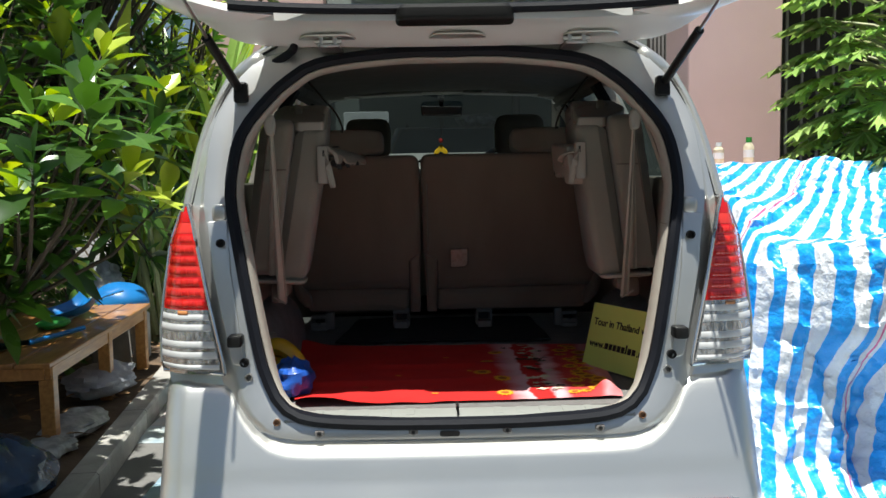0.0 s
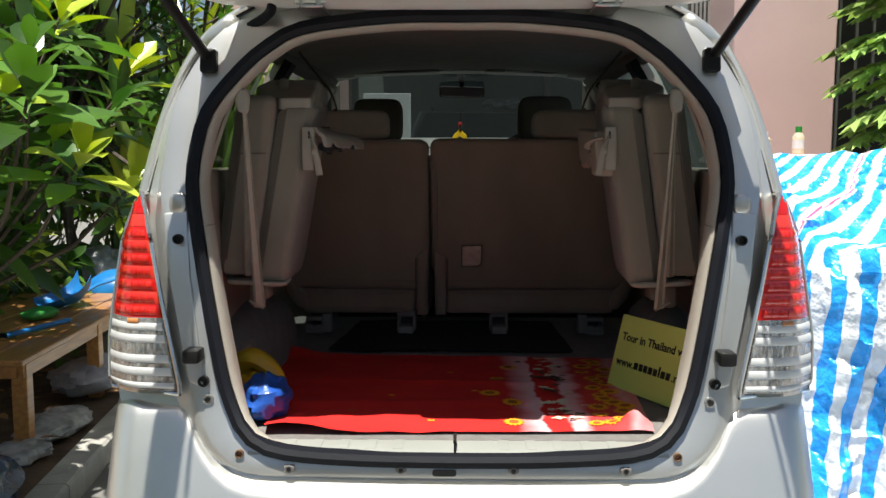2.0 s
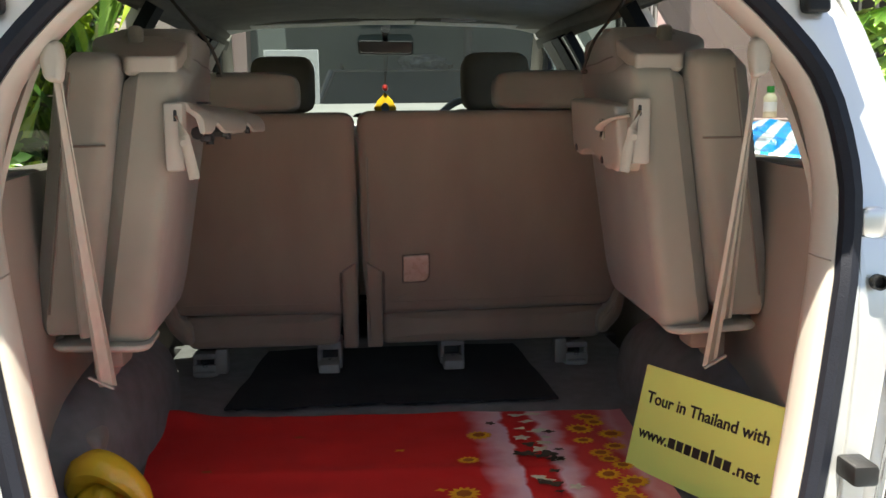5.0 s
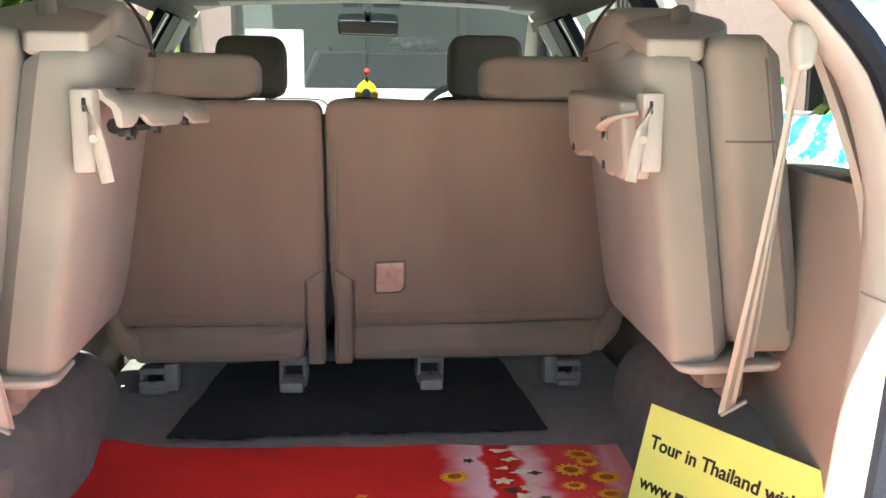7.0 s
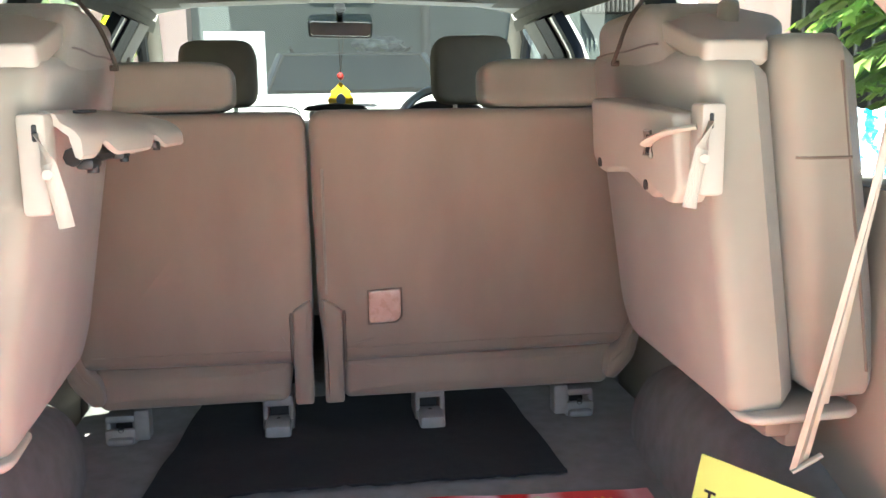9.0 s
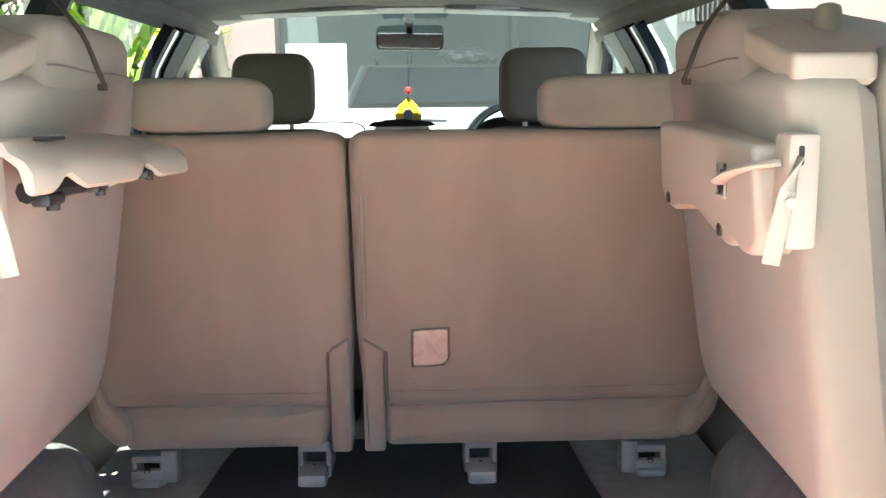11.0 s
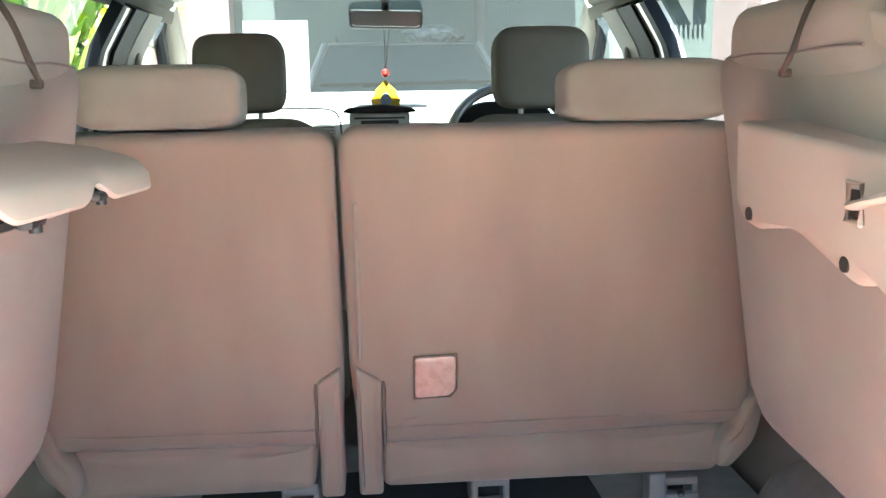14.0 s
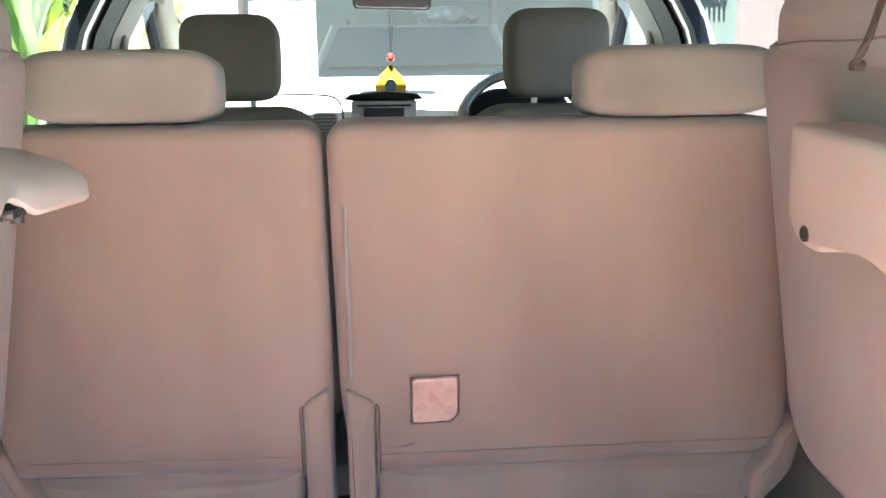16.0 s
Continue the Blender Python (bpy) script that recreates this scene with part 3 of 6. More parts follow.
part("roof", thick(sheet(B(), roof_pt(0), 20, 10), .012), M["paint"], van)
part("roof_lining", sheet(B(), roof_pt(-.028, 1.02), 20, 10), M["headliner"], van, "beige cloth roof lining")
part("roof_front_edge", thick(sheet(B(), lambda u, v: ((-1 + 2 * u) * .64, 2.50 + .13 * v, 1.786 - .004 * v - .04 * abs(-1 + 2 * u) ** 4), 18, 3), .02), M["visor_cloth"], van)
ws = part("windscreen", sheet(B(), lambda u, v: ((-1 + 2 * u) * (.80 - .15 * v), 3.75 - 1.10 * v - .08 * (-1 + 2 * u) ** 2, 1.19 + .605 * v), 12, 6), M["glass"], van, "clear laminated windscreen")
part("bonnet", thick(sheet(B(), lambda u, v: ((-1 + 2 * u) * .82, 3.66 + .74 * v, 1.19 - .20 * v - .25 * max(0, v - .8) / .2 - .05 * abs(-1 + 2 * u) ** 3), 12, 8), .015), M["paint"], van)
part("front_panel", sheet(B(), lambda u, v: ((-1 + 2 * u) * .83, 4.38, .25 + .5 * v), 4, 3), M["paint"], van)
for x0, x1 in ((-.56, -.10), (.12, .58)):
    part("sun_visor", pillow(B(), rounded([Vector(p) for p in ((x0, 2.46), (x1, 2.46), (x1, 2.60), (x0, 2.60))], .03, 4), .016, .006, lambda u, v, w: (u, v, 1.757 + w - .02 * abs(u / .6) ** 3)), M["visor_cloth"], van, "pale folded sun visor")
part("visor_label", box(B(), (.22, 2.452, 1.756), (.36, 2.4585, 1.768)), M["sun_patch_white"], van)
# cabin floor
part("cargo_floor", box(B(), (-.70, .09, .615), (.70, 1.75, .655), .006, 1), M["carpet"], van, "grey carpeted cargo floor")
part("cabin_floor", box(B(), (-.80, 1.75, .38), (.80, 3.5, .42)), M["carpet"], van, "grey cabin carpet")
part("floor_step", box(B(), (-.80, 1.72, .38), (.80, 1.75, .65)), M["carpet"], van)
part("firewall", box(B(), (-.80, 3.62, .38), (.80, 3.66, 1.18)), M["black_plastic"], van)
part("underbody", box(B(), (-.80, .05, .26), (.80, 4.36, .37), .02, 1), M["black_plastic"], van)
for sx in (-1, 1):
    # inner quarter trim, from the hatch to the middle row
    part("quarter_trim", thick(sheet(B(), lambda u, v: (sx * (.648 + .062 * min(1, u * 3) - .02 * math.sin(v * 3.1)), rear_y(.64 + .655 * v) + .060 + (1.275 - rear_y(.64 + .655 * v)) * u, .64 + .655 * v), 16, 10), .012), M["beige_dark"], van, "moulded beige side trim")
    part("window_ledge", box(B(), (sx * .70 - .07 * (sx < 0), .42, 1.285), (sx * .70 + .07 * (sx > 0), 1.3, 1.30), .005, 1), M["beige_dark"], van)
    part("quarter_pillar_trim", thick(sheet(B(), lambda u, v: (sx * (.640 + .07 * u - .13 * max(0, v - .25) ** 1.3), .215 + .13 * v + .035 * u, 1.17 + .42 * v), 6, 12), .012), M["beige_plastic"], van)
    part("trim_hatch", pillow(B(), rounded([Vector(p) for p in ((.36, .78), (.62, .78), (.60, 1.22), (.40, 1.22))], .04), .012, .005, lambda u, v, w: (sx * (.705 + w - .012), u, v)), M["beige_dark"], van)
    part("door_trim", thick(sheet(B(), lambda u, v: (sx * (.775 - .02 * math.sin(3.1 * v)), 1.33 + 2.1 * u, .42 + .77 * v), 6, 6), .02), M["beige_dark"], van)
    part("trim_hook", tube(B(), smooth_line([(sx * .672, .52, 1.02), (sx * .655, .515, 1.02), (sx * .650, .512, 1.00), (sx * .660, .512, .99)], 5), .005, 8), M["steel"], van, "small steel hook")
    part("trim_clip_cap", disc(B(), (sx * .632, .205, .905), .010, .006), M["sun_patch_white"], van, "white trim clip")
    # wheel arch
    arch = B()

    def arch_pt(u, v):
        th, ph = math.pi * u, v * math.pi / 2
        r_ = max(0.0, math.sin(th)) ** .55
        return (sx * (.77 - .20 * math.cos(ph) ** .6 * (.35 + .65 * r_)), .86 - .46 * math.cos(th), .62 + .265 * r_ * math.sin(ph) ** .6)

    sheet(arch, arch_pt, 26, 14)
    part("wheel_arch", thick(arch, .008), M["carpet"], van, "carpeted wheel arch hump")
    wheel = part("wheel", tube(B(), [(sx * .66, .86, .33), (sx * .84, .86, .33)], .33, 28), M["rubber"], van)
    part("rim", tube(B(), [(sx * .80, .86, .33), (sx * .85, .86, .33)], .20, 24), M["silver_plastic"], wheel)
    wheel = part("wheel", tube(B(), [(sx * .66, 3.60, .33), (sx * .84, 3.60, .33)], .33, 28), M["rubber"], van)
    part("rim", tube(B(), [(sx * .80, 3.60, .33), (sx * .85, 3.60, .33)], .20, 24), M["silver_plastic"], wheel)

# raised hatch
TH = radians(7)


def hatch_pt(x, s, d=0.0):
    """On the hatch's inner face: across, along from the hinge, and d below it."""
    return Vector((x, .285 - s * math.cos(TH) - d * math.sin(TH), 1.752 + s * math.sin(TH) - d * math.cos(TH)))


HATCH_W = [(0, .56), (.05, .60), (.12, .645), (.25, .70), (.45, .76), (.7, .79), (1.0, .76), (1.16, .70)]
GLASS_W = [(.22, .40), (.26, .58), (.36, .70), (.70, .755), (.74, .74)]


def hatch_w(s):
    return lerp_profile(HATCH_W, s)


def glass_w(s):
    return lerp_profile(GLASS_W, s)


hf = thing("rear_hatch", (0, .285, 1.752), "raised silver rear hatch door on two gas struts", "car door")


def hatch_top_bar(u, v):
    s = -.055 + .285 * v
    x = (-1 + 2 * u)
    s2 = s + .03 * v * abs(x) ** 3
    return hatch_pt(x * hatch_w(max(0, s)), s2, -.022 * max(0, 1 - v * 4) + .018 * math.sin(math.pi * v) + .012 * math.sin(2.2 * math.pi * v) * (1 - abs(x) ** 4))


part("hatch_header", thick(sheet(B(), hatch_top_bar, 40, 14), .03), M["hatch_paint"], hf, "silver inner hatch panel")
for x in (-.36, .015, .40):
    part("pressed_recess", pillow(B(), rounded([Vector(p) for p in ((-.09, -.01), (.09, -.01), (.06, .022), (-.06, .022))], .02), .006, .002, lambda u, v, w: hatch_pt(x + u, .10 + v * 1.6, .05 - w)), M["paint"], hf)
part("glass_edge", tube(B(), [hatch_pt(-.60 + 1.2 * i / 20, .235 + .06 * abs(-1 + 2 * i / 20) ** 3, .008) for i in range(21)], .014, 8), M["rubber"], hf, "black glass edge seal")
hg = part("hatch_glass", sheet(B(), lambda u, v: hatch_pt((-1 + 2 * u) * glass_w(.22 + .52 * v), .235 + .51 * v, -.02), 10, 6), M["glass_tint"], hf, "tinted hatch window")
hg.visible_shadow = False
for sx in (-1, 1):
    part("hatch_side_rail", thick(sheet(B(), lambda u, v: hatch_pt(sx * (glass_w(.24 + .52 * v) + (hatch_w(.24 + .52 * v) - glass_w(.24 + .52 * v)) * u), .24 + .52 * v, .012 * math.sin(math.pi * u)), 6, 12), .03), M["hatch_paint"], hf)
    part("corner_pad", tube(B(), [hatch_pt(sx * .575, .06, .012), hatch_pt(sx * .62, .10, .02), hatch_pt(sx * .655, .17, .018)], [.012, .032, .018], 10, True, .6), M["black_plastic"], hf, "black corner bump pad")
    st = part("gas_strut", tube(B(), [(sx * .632, .245, 1.588), (sx * .665, .02, 1.70)], .0135, 12), M["black_plastic"], hf, "black gas strut")
    part("strut_rod", tube(B(), [(sx * .665, .02, 1.70), (sx * .695, -.30, 1.845)], .005, 10), M["steel"], st)
    part("strut_mount", pillow(B(), rounded([Vector(p) for p in ((-.022, -.032), (.020, -.032), (.022, .030), (-.018, .030))], .010), .03, .006, lambda u, v, w: (sx * (.625 + u), .236 + w + v * .3, 1.575 + v)), M["black_plastic"], st)
    hb = B()
    box(hb, (sx * .356 - .032, .165, 1.690), (sx * .356 + .032, .30, 1.699), .003, 1)
    box(hb, (sx * .356 - .026, .165, 1.697), (sx * .356 - .014, .20, 1.745), .002, 1)
    box(hb, (sx * .356 + .014, .165, 1.697), (sx * .356 + .026, .20, 1.745), .002, 1)
    tube(hb, [(sx * .356 - .038, .172, 1.706), (sx * .356 + .038, .172, 1.706)], .006, 8)
    part("hinge", hb, M["steel"], hf, "steel hatch hinge")
part("hatch_lower_panel", thick(sheet(B(), lambda u, v: hatch_pt((-1 + 2 * u) * hatch_w(.755 + .40 * v), .755 + .40 * v, .02 * math.sin(math.pi * u)), 20, 8), .05), M["beige_plastic"], hf)
part("stop_lamp_cover", pillow(B(), rounded([Vector(p) for p in ((-.165, .0), (.165, .0), (.155, .075), (-.155, .075))], .025), .045, .012, lambda u, v, w: hatch_pt(u + .004, .205 + v, .050 - w)), M["black_plastic"], hf, "black stop lamp cover")
part("wiring_sleeve", tube(B(), [Vector(p) for p in smooth_line([(-.47, .21, 1.735), (-.462, .23, 1.715), (-.475, .27, 1.695), (-.52, .30, 1.672), (-.56, .31, 1.66)], 5)], .0125, 10), M["rubber"], hf, "black rubber wiring sleeve")
part("sleeve_boot", disc(B(), (-.47, .222, 1.742), .026, .012), M["rubber"], hf)
part("washer_tube", tube(B(), smooth_line([(-.10, .27, 1.724), (-.05, .25, 1.73), (0.0, .22, 1.735), (.015, .19, 1.748)], 5), .008, 8), M["rubber"], hf, "black washer hose")


# ---- middle row seats ----
M["hem"] = mat("dark_hem", (0.15, 0.115, 0.09), rough=.8, scale=20)
def back_y(z):
    return 1.335 - (z - .84) * .11


def seat_back(name, outline, label):
    t = thing(name, (outline[0][0], 1.4, .66), label, "car seat", "middle row seats")
    part("backrest", pillow(B(), rounded([Vector(p[:2]) for p in outline], [p[2] for p in outline], 6), .15, .026, lambda u, v, w: (u, back_y(v) + w, v), .006), M["fabric"], t)
    return t


def headrest(t, x0, x1, z0, z1, y, mat_, posts=True):
    h = part("headrest", superquad(B(), ((x0 + x1) / 2, y + .055, (z0 + z1) / 2), ((x1 - x0) / 2, .062, (z1 - z0) / 2), .42, .30, Matrix.Rotation(radians(-6), 3, "X")), mat_, t)
    if posts:
        for k in (.3, .7):
            x = x0 + (x1 - x0) * k
            part("headrest_post", tube(B(), [(x, y + .06, z0 - .07), (x, y + .06, z0 + .02)], .007, 8), M["steel"], h)


right = seat_back("middle_bench_seat", [(-.090, .828, .01), (.60, .838, .02), (.634, .868, .03), (.630, .96, .04), (.588, 1.34, .05), (.578, 1.402, .05), (-.110, 1.405, .040), (-.104, .98, .02)], "taupe velour wide middle row seat seen from behind")
left = seat_back("middle_single_seat", [(-.635, .838, .02), (-.122, .830, .01), (-.115, .98, .02), (-.117, 1.402, .040), (-.60, 1.400, .05), (-.605, 1.34, .05), (-.645, .96, .04)], "taupe velour narrow middle row seat seen from behind")
for t, x0, x1, hx0, hx1 in ((right, -.052, .60, .268, .562), (left, -.60, -.162, -.536, -.262)):
    headrest(t, hx0, hx1, 1.402, 1.507, 1.285, M["fabric_light"])
    part("lower_pad", pillow(B(), rounded([Vector(p) for p in ((x0, .738), (x1 - .015, .738), (x1 + (.01 if x1 > 0 else 0), .838), (x0 - (.01 if x1 < 0 else 0), .838))], .022), .12, .018, lambda u, v, w: (u, 1.354 + w + (v - .74) * .08, v), .006), M["fabric"], t)
    part("seam_flap", tube(B(), [(x0 + (x1 - x0) * i / 10, back_y(.868) - .0050, .868 + .004 * (i / 10 if x1 > 0 else 1 - i / 10)) for i in range(11)], .0016, 6), M["fabric"], t)
for t, x, hw in ((right, -.072, .022), (left, -.141, .021)):
    part("hinge_cover", pillow(B(), rounded([Vector(p) for p in ((x - hw, .735), (x + hw, .735), (x + hw, .962 if t is right else .988), (x - hw, .988 if t is right else .962))], .009), .10, .008, lambda u, v, w: (u, back_y(v) - .012 + w, v), .002), M["fabric"], t, "taupe plastic hinge cover")
for t, x, sx in ((right, .625, 1), (left, -.635, -1)):
    part("recliner_cover", pillow(B(), rounded([Vector(p) for p in ((x - sx * .055, .762), (x - sx * .030, .758), (x + sx * .016, .808), (x + sx * .030, .872), (x + sx * .022, .905), (x - sx * .008, .885), (x - sx * .020, .840), (x - sx * .050, .815))], [.01, .02, .02, .02, .01, .01, .02, .02]), .10, .012, lambda u, v, w: (u, 1.322 + w, v), .004), M["fabric"], t, "beige plastic recliner cover")
for t, x in ((right, -.0455), (left, -.1645)):
    part("cover_gap", tube(B(), [(x, back_y(z_) - .004, z_) for z_ in (.835, .87, .91, .945, .958)], [.003, .0045, .003, .004, .002], 6), M["hem"], t)
part("document_pocket", pillow(B(), rounded([Vector(p) for p in ((.010, .927), (.070, .929), (.082, .942), (.082, 1.006), (.010, 1.003))], .010), .010, .003, lambda u, v, w: (u, back_y(v) - .016 + w, v), .001), M["vinyl_patch"], right, "clear vinyl pocket with chamfered corner")
part("pocket_hem", tube(B(), [(x_, back_y(z_) - .012, z_) for x_, z_ in ((.008, .925), (.071, .927), (.084, .941), (.084, 1.008), (.008, 1.005), (.008, .925))], .0012, 6), M["hem"], right)
part("side_piping", tube(B(), [(-.084, back_y(1.28 - .28 * i / 10) - .006, 1.28 - .28 * i / 10) for i in range(11)], .003, 6), M["fabric_light"], right)


def floor_bracket(t, x, tall):
    b = B()
    for k in (-1, 1):
        box(b, (x + k * .030 - .006, 1.375, .655), (x + k * .030 + .006, 1.47, .745 if tall else .715), .004, 1)
    box(b, (x - .030, 1.315 if tall else 1.352, .655), (x + .030, 1.40, .655 + (.040 if tall else .018)), .009, 2)
    box(b, (x - .036, 1.368, .655), (x + .036, 1.385, .690), .005, 2)
    if not tall:
        box(b, (x + (.03 if x < 0 else -.065), 1.365, .662), (x + (.065 if x < 0 else -.03), 1.41, .735), .006, 2)
    box(b, (x - .034, 1.372, .722 if tall else .705), (x + .034, 1.42, .747 if tall else .722), .005, 2)
    br = part("floor_bracket", b, M["grey_steel"], t, "grey metal floor bracket")
    part("bracket_gap", box(B(), (x - .022, 1.42, .675), (x + .022, 1.43, .725)), M["clip_dark"], br)
    part("bracket_bolt", disc(B(), (x, 1.372, .69), .007, .004), M["clip_dark"], br)


floor_bracket(left, -.56, False), floor_bracket(left, -.205, True), floor_bracket(right, .152, True), floor_bracket(right, .52, False)


M["fold_shade"] = mat("mauve_grey_fabric_edge", (0.24, 0.20, 0.19), (0.19, 0.155, 0.15), rough=.9, scale=30)
M["mount_brown"] = mat("taupe_seat_mount", (0.26, 0.215, 0.18), rough=.6, scale=20)


# ---- rear row seats, folded up against the sides ----
def rear_seat(sx):
    t = thing("folded_rear_seat", (sx * .55, .7, .655), "beige velour rear row seat folded up against the side", "car seat", "rear row seats")
    shear, tip = (.112, .152) if sx > 0 else (.100, .178)

    def slab(x_top, lean, sh, bulge=0.0):
        """Across the car: x from the slab's inner face, leaning outward towards the foot."""
        def f(u, v, w):
            return (sx * (x_top + lean * (1.48 - v) + sh * (u - .466) + w), u + bulge * noise.noise((u * 6, v * 5, sx * 3)), v)
        return f
    co = rounded([Vector(p) for p in ((.466, 1.484), (1.17, 1.516), (1.185, .985), (1.12, .925), (.482, .972))], [.045, .06, .06, .06, .055], 7)
    part("cushion", pillow(B(), co, .102, .028, slab(.397, tip, shear, .004), .005), M["fabric_light"], t)
    bo = rounded([Vector(p) for p in ((.448, 1.506), (1.07, 1.52), (1.07, 1.01), (.450, 1.002))], [.04, .05, .05, .05], 6)
    part("backrest", pillow(B(), bo, .108, .030, slab(.508, .155, .03, .005), .006), M["fabric_light"], t)
    seam = []
    for i in range(9):
        w = .006 + .072 * i / 8
        d = .030 - math.sqrt(max(0, .030 ** 2 - max(0, .030 - w) ** 2))
        seam.append(slab(.508, .155, .03, .005)(.4478 + d, 1.345, w))
    part("back_seam", tube(B(), seam, .0024, 6), M["hem"], t)
    part("side_seam", tube(B(), [slab(.508, .155, .03, .005)(.4482, 1.05 + .42 * i / 10, .074) for i in range(11)], .0022, 6), M["hem"], t)
    # hard shell strip along the foot and the top edge
    fo = rounded([Vector(p) for p in ((sx * .494, .60), (sx * .486, .492), (sx * .505, .468), (sx * .640, .456), (sx * .656, .472), (sx * .656, .60))], [.01, .025, .03, .03, .02, .01], 4)
    part("foot_trim", pillow(B(), fo, .013, .005, lambda u, v, w: (u, v, .981 - w + (abs(u) - .47) * .06)), M["beige_plastic"], t, "beige plastic edge strip")
    to = rounded([Vector(p) for p in ((sx * .440, .84), (sx * .414, .53), (sx * .410, .477), (sx * .497, .475), (sx * .520, .53), (sx * .60, .62), (sx * .60, .84))], [.02, .03, .014, .012, .04, .04, .02], 4)
    part("top_trim", pillow(B(), to, .034, .007, lambda u, v, w: (u, v, 1.499 - w + .075 * (1 - math.cos(min(1, (v - .463) / .34) * math.pi)) * .5)), M["beige_plastic"], t, "beige plastic top strip")
    ho = rounded([Vector(p) for p in ((.585, 1.44), (1.14, 1.45), (1.10, 1.572), (.68, 1.568))], [.02, .03, .05, .05], 6)
    part("headrest_stub", pillow(B(), ho, .165, .030, slab(.402, tip, shear), .004), M["fabric_light"], t)
    part("fold_seam", tube(B(), [slab(.402, tip, shear)(.655 + .46 * i / 12, 1.503 + .0015 * math.sin(i * .9), -.0036) for i in range(13)], .0016, 6), M["fold_shade"], t)
    part("release_knob", box(B(), (sx * .515 - .014, .62, 1.52), (sx * .515 + .014, .65, 1.565), .010, 3), M["fabric_light"], t)
    # folded leg cover, plate and webbing pull
    if sx > 0:
        o = [(.49, 1.405), (.845, 1.425), (.86, 1.33), (.84, 1.305), (.80, 1.300), (.77, 1.318), (.70, 1.312), (.62, 1.288), (.59, 1.280), (.565, 1.292), (.545, 1.280), (.515, 1.282), (.49, 1.30)]
        leg = part("folded_leg_cover", pillow(B(), rounded([Vector(p) for p in o], .012, 4), .11, .009, lambda u, v, w: (.376 + w + (1.4 - v) * .10, u, v), .002), M["beige_plastic"], t, "moulded beige cover of the folded leg")
        part("leg_slot", box(B(), (.3766, .572, 1.346), (.395, .592, 1.376), .003, 1), M["clip_dark"], leg)
        for y, z in ((.815, 1.318), (.605, 1.300)):
            part("leg_hole", tube(B(), [(.376 + (1.4 - z) * .10 - .003, y, z), (.41, y, z)], .008, 10), M["clip_dark"], leg)
        part("slot_rim", tube(B(), [(.3772, y, z) for y, z in ((.570, 1.343), (.594, 1.343), (.594, 1.379), (.570, 1.379), (.570, 1.343))], .0035, 8), M["beige_plastic"], leg)
        part("strap_loop", tube(B(), smooth_line([(.378, .580, 1.360), (.366, .560, 1.362), (.364, .525, 1.372), (.374, .490, 1.382), (.40, .468, 1.388)], 5), .0095, 10, True, .45), M["belt"], leg, "pale webbing loop")
    else:
        f = B()
        rings = []
        for i in range(61):
            k = i / 60
            y = .482 + .385 * k
            bite = max(0, math.sin(k * 13.5 - .6)) ** 4
            out = -.418 + .118 * (.42 + .58 * k ** .8) * (1 - .05 * bite) * (1 if k < .94 else 1 - .8 * ((k - .94) / .06) ** 2)
            top = 1.424 - .008 * k
            mid = (out - .425) / 2
            low = top - .062 + .016 * bite + .006 * k
            rings.append([(-.425, y, top), (mid, y, top - .007), (out - .022, y, top - .018), (out - .008, y, top - .026), (out, y, top - .038), (out + .001, y, low + .004), (out - .003, y, low), (out - .008, y, low + .003), (out - .014, y, top - .034), (mid, y, top - .022), (-.425, y, top - .022)])
        loft(f, rings, True, True, True)
        leg = part("folded_leg_cover", f, M["beige_plastic"], t, "moulded beige cover of the folded leg")
        lm = B()
        tube(lm, [(-.385, .50, 1.364), (-.350, .66, 1.366), (-.322, .82, 1.372)], [.012, .010, .007], 8)
        for x, y, z, q in ((-.372, .525, 1.348, .015), (-.352, .615, 1.354, .012), (-.330, .735, 1.362, .011), (-.318, .815, 1.366, .009)):
            box(lm, (x - q * .7, y - q * 1.5, z), (x + q * .7, y + q * 1.5, z + q * .9), .004, 2)
            tube(lm, [(x + q * .3, y, z - q * .35), (x + q * .3, y, z + q * .3)], q * .5, 10)
        part("leg_mechanism", lm, M["clip_dark"], leg, "dark steel leg hinge")
        part("leg_pivot", disc(B(), (-.346, .648, 1.368), .010, .008), M["beige_plastic"], leg, "round pivot boss")
        part("leg_slot", box(B(), (-.392, .545, 1.4165), (-.372, .585, 1.4205), .001, 1), M["clip_dark"], leg)
    part("pull_plate", box(B(), (sx * .416 - .017, .452, 1.298), (sx * .416 + .017, .492, 1.418), .006, 2), M["beige_plastic"], t, "pale plastic plate")
    part("plate_slot", box(B(), (sx * .412 - .0045, .4505, 1.384), (sx * .412 + .0045, .47, 1.407), .003, 1), M["clip_dark"], t)
    part("webbing_pull", tube(B(), [(sx * .410, .450, 1.395), (sx * .398, .447, 1.36), (sx * .390, .446, 1.325), (sx * .383, .446, 1.285)], [.007, .009, .0095, .0095], 8, True, .3), M["belt"], t, "pale webbing pull")
    part("pull_button", tube(B(), [(sx * .400, .443, 1.348), (sx * .398, .438, 1.348)], .006, 12), M["beige_plastic"], t)
    part("hook_cord", tube(B(), smooth_line([(sx * .375, .735, 1.478), (sx * .378, .72, 1.50), (sx * .40, .735, 1.545), (sx * .44, .76, 1.59), (sx * .50, .80, 1.66)], 5), .0034, 6), M["strap_dark"], t, "dark brown hanging cord")
    part("cord_grommet", tube(B(), [(sx * .373, .735, 1.478), (sx * .384, .735, 1.478)], .0045, 8), M["strap_dark"], t)
    mount = B()
    box(mount, (sx * .57 - .022, .53, .925), (sx * .57 + .022, .60, .967), .01, 2)
